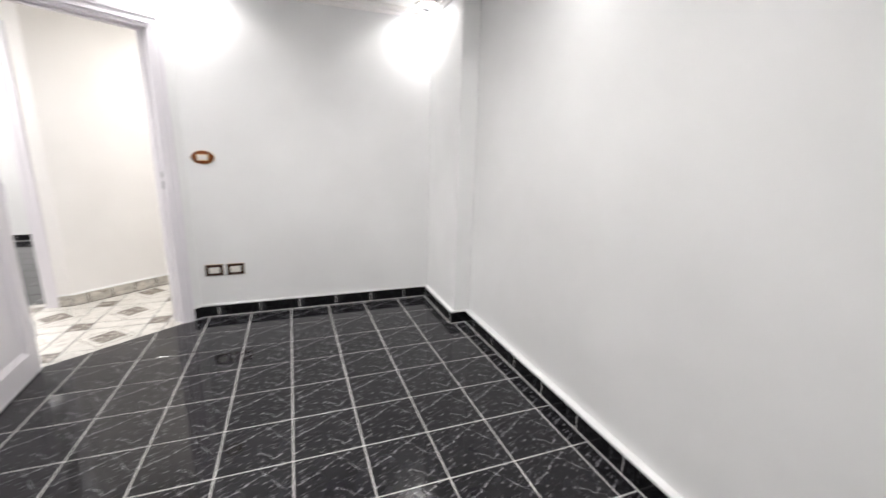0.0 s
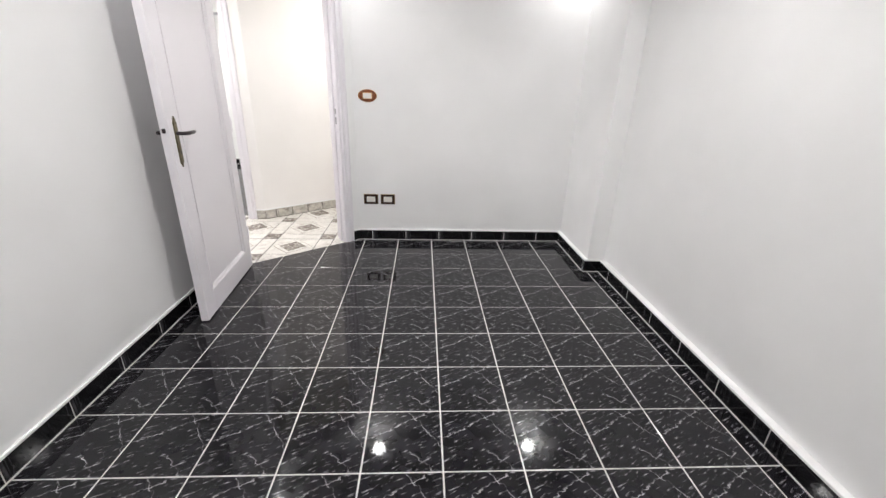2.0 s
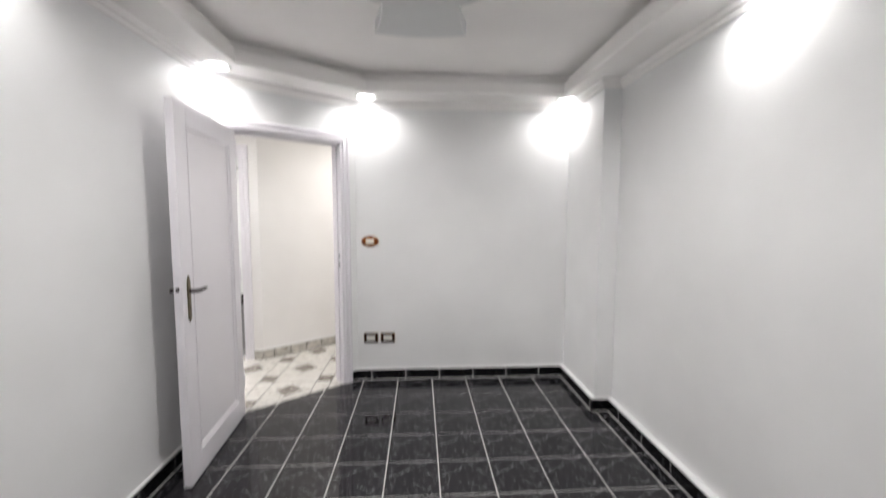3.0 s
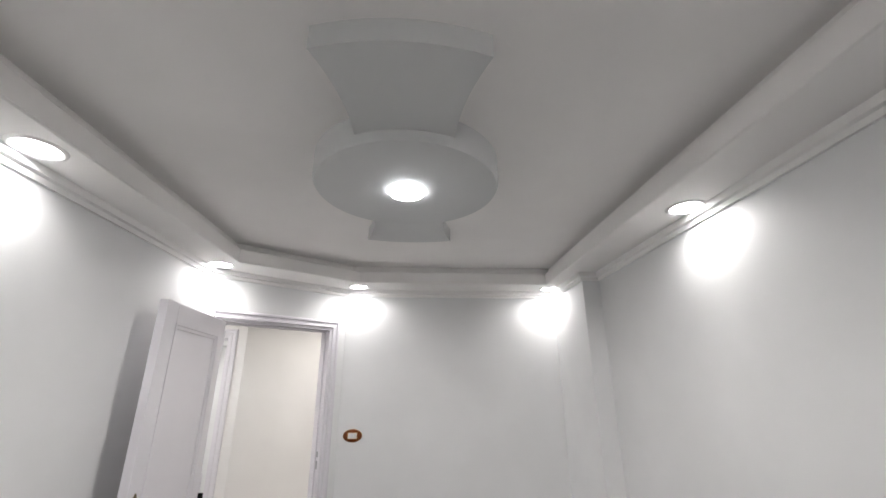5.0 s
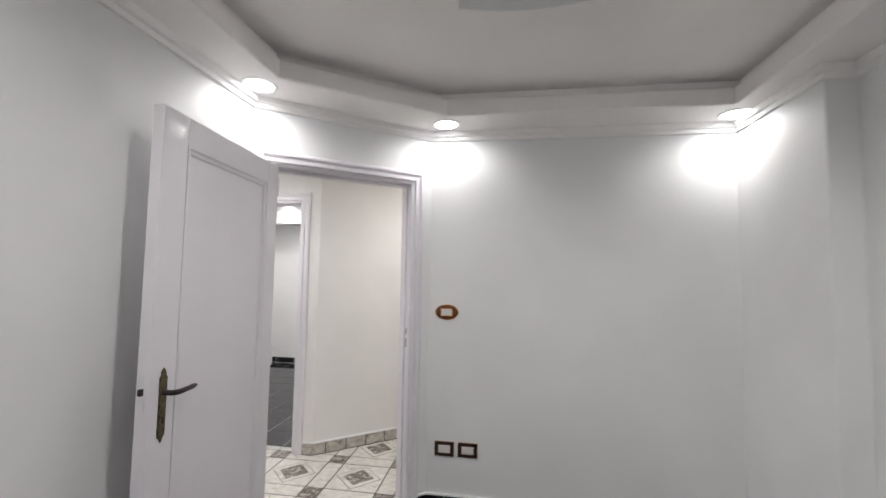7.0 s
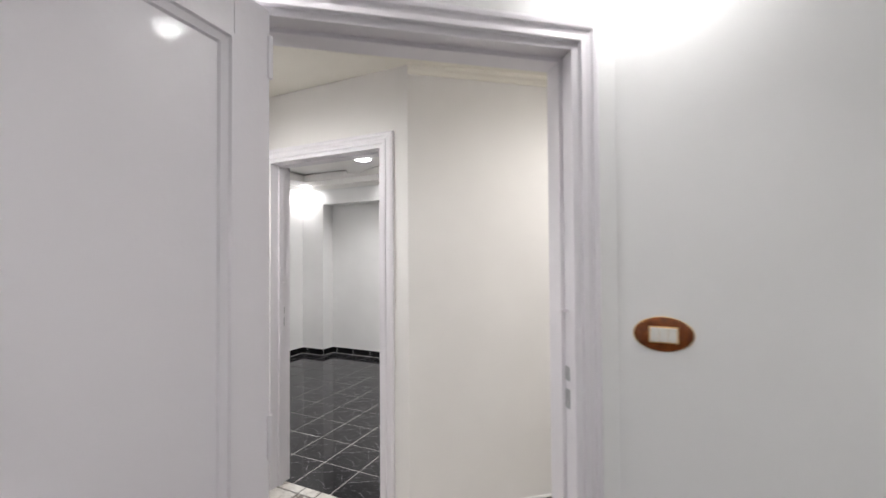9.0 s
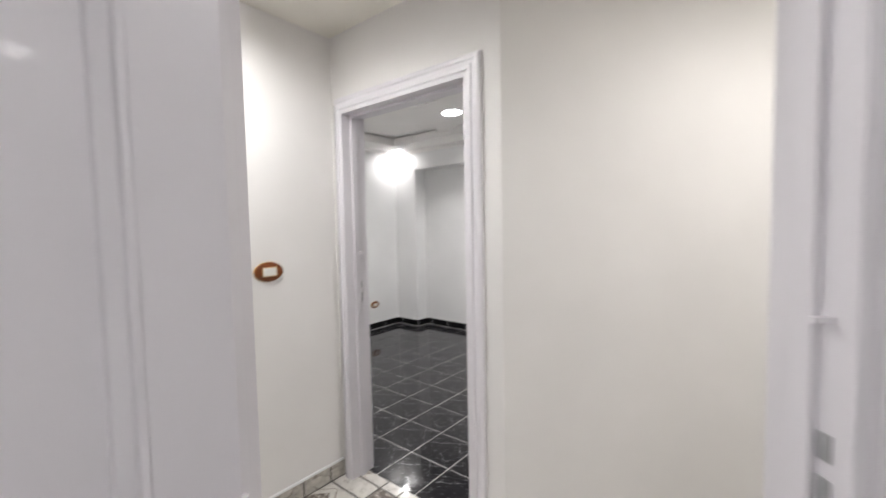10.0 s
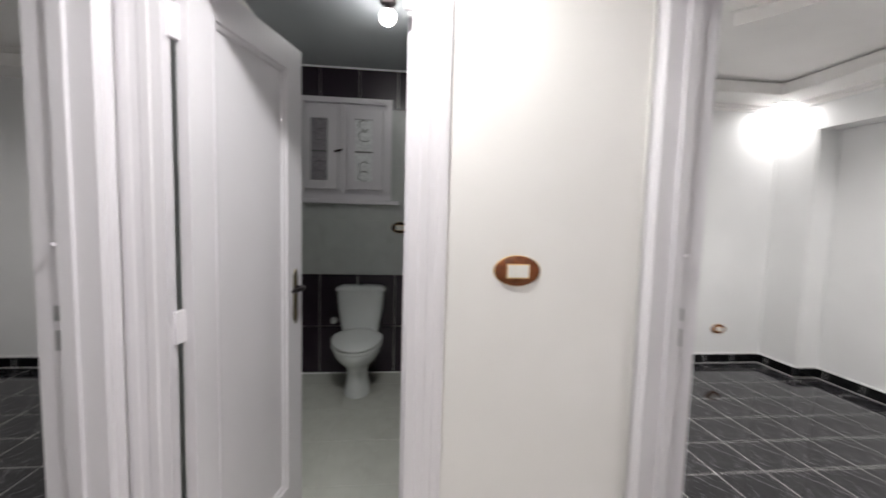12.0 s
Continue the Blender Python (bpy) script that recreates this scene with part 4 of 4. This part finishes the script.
# hall floor: marble fields, bands between dark lines, small inlaid squares
hall = slab("floor_hall", "white marbled tiles with grey-brown inlaid squares and dark lines", DARK_LINE, WEST - 0.06, 0.35, R3Y - 0.11, R2Y + 0.11, -0.0025)
bm = bmesh.new()
prism(bm, clip([(WEST - 0.06, R3Y - 0.11), (0.35, R3Y - 0.11), (0.35, R2Y + 0.11), (WEST - 0.06, R2Y + 0.11)], *cut_out), -0.12, -0.0025)
prism(bm, [(C2[0] - 0.05, R2Y + 0.11), (0.35, R2Y + 0.11), (0.35, 4.75)], -0.12, -0.0025)
bm.to_mesh(hall.data)
bm.free()
an_c = (-A_DIR.y, A_DIR.x, -A_DIR.y * a0.x + A_DIR.x * a0.y + 0.05)
S, F = 0.495, 0.184


def hall_piece(outline, material, name, top=0.0):
    xs = [p[0] for p in outline]
    if min(xs) < C2[0] - 0.003 and max(xs) > C2[0] + 0.003:
        hall_piece(clip(outline, 1, 0, C2[0]), material, name, top)
        hall_piece(clip(outline, -1, 0, -C2[0]), material, name, top)
        return
    poly = outline
    for a, b, c in (cut_out, an_c if min(xs) > C2[0] - 0.004 else (0, 1, R2Y + 0.105), (-1, 0, 0.058 - WEST), (0, -1, -(R3Y - 0.10))):
        if poly:
            poly = clip(poly, a, b, c)
    xs = [p[0] for p in poly]
    if len(poly) < 3 or max(xs) < WEST - 0.06 or min(xs) > 0.3:
        return
    cx, cy = sum(p[0] for p in poly) / len(poly), sum(p[1] for p in poly) / len(poly)
    ob = new(name, tile_mesh([(x - cx, y - cy) for x, y in poly], -0.008, top, material))
    ob.location, ob.parent = (cx, cy, 0), hall


def rect(cx, cy, hx, hy):
    return [(cx - hx, cy - hy), (cx + hx, cy - hy), (cx + hx, cy + hy), (cx - hx, cy + hy)]


for i in range(-4, 4):
    for j in range(-4, 4):
        cx, cy = -1.195 + i * S, 2.735 + j * S
        k = S / 2
        hall_piece(rect(cx, cy, F - 0.005, F - 0.005), MARBLE, "tile")
        hall_piece(rect(cx + k, cy, k - F - 0.005, F - 0.005), MARBLE, "band_tile")
        hall_piece(rect(cx, cy + k, F - 0.005, k - F - 0.005), MARBLE, "band_tile")
        hall_piece(rect(cx + k, cy + k, k - F - 0.005, k - F - 0.005), INLAY, "inlaid_square")
        for r_, what, top, name in ((0.168, INLAY_PALE, 0.0008, "diamond_border"), (0.160, MARBLE, 0.0014, "diamond_field"), (0.115, INLAY, 0.002, "inlaid_diamond")):
            hall_piece([(cx - r_, cy), (cx, cy - r_), (cx + r_, cy), (cx, cy + r_)], what, name, top)
b1 = Vector((*C2, 0)) + A_DIR * 1.85
skirting("baseboard_hall", "grey marbled skirting tiles with dark joints", [
    ((b1.x, b1.y), C2, 0.05), (C2, (D2B + 0.086, R2Y), 0.0), ((WEST, R2Y), (WEST, DBB + 0.117), 0.1), ((WEST, DBA - 0.117), (WEST, R3Y), 0.0)], HALL_SKIRT, 0.088, 0.17, True, 0.008, DARK_LINE)

# bathroom tiles
bfloor = slab("floor_bathroom", "ivory glazed bathroom floor tiles", GROUT, BX - 0.01, WEST - 0.061, BS - 0.02, BN + 0.02, -0.0025)
tiled(bfloor, BATH_FLOOR, 0.42, 0.003, -3.95, 1.85, BX - 0.01, WEST - 0.062, BS - 0.02, BN + 0.02)
wall_bath = bpy.data.objects["wall_bath_window"]


def without(r, hole):
    """The parts of a rectangle (y0, y1, z0, z1) outside a hole."""
    y0, y1, z0, z1 = r
    a0_, a1_, b0_, b1_ = max(y0, hole[0]), min(y1, hole[1]), max(z0, hole[2]), min(z1, hole[3])
    if a0_ >= a1_ or b0_ >= b1_:
        return [r]
    return [q for q in ((y0, a0_, z0, z1), (a1_, y1, z0, z1), (a0_, a1_, z0, b0_), (a0_, a1_, b1_, z1)) if q[1] - q[0] > 0.004 and q[3] - q[2] > 0.004]


for z0, z1, material, name in ((0.0, 0.416, BATH_DARK, "dark_tile"), (0.416, 0.868, BATH_DARK, "dark_tile"), (0.868, 1.331, BATH_LIGHT, "pale_tile"), (1.331, 1.794, BATH_LIGHT, "pale_tile"), (1.794, 2.256, BATH_LIGHT, "pale_tile"), (2.256, 2.577, BATH_DARK, "dark_tile")):
    g = 0.003 if material is BATH_DARK else 0.0012
    for i in range(6):
        y0 = 1.251 + i * 0.317
        r = (max(y0 + g, BS), min(y0 + 0.317 - g, BN), z0 + g, z1 - g)
        if r[1] - r[0] < 0.01:
            continue
        for a, b, c, d_ in without(r, (WY - 0.024, WY + 0.754, 1.465, 2.334)):
            ob = part(name, solid((-0.009, 0.0, -(b - a) / 2, (b - a) / 2, -(d_ - c) / 2, (d_ - c) / 2)), material, wall_bath)
            ob.location = (BX, (a + b) / 2, (c + d_) / 2)
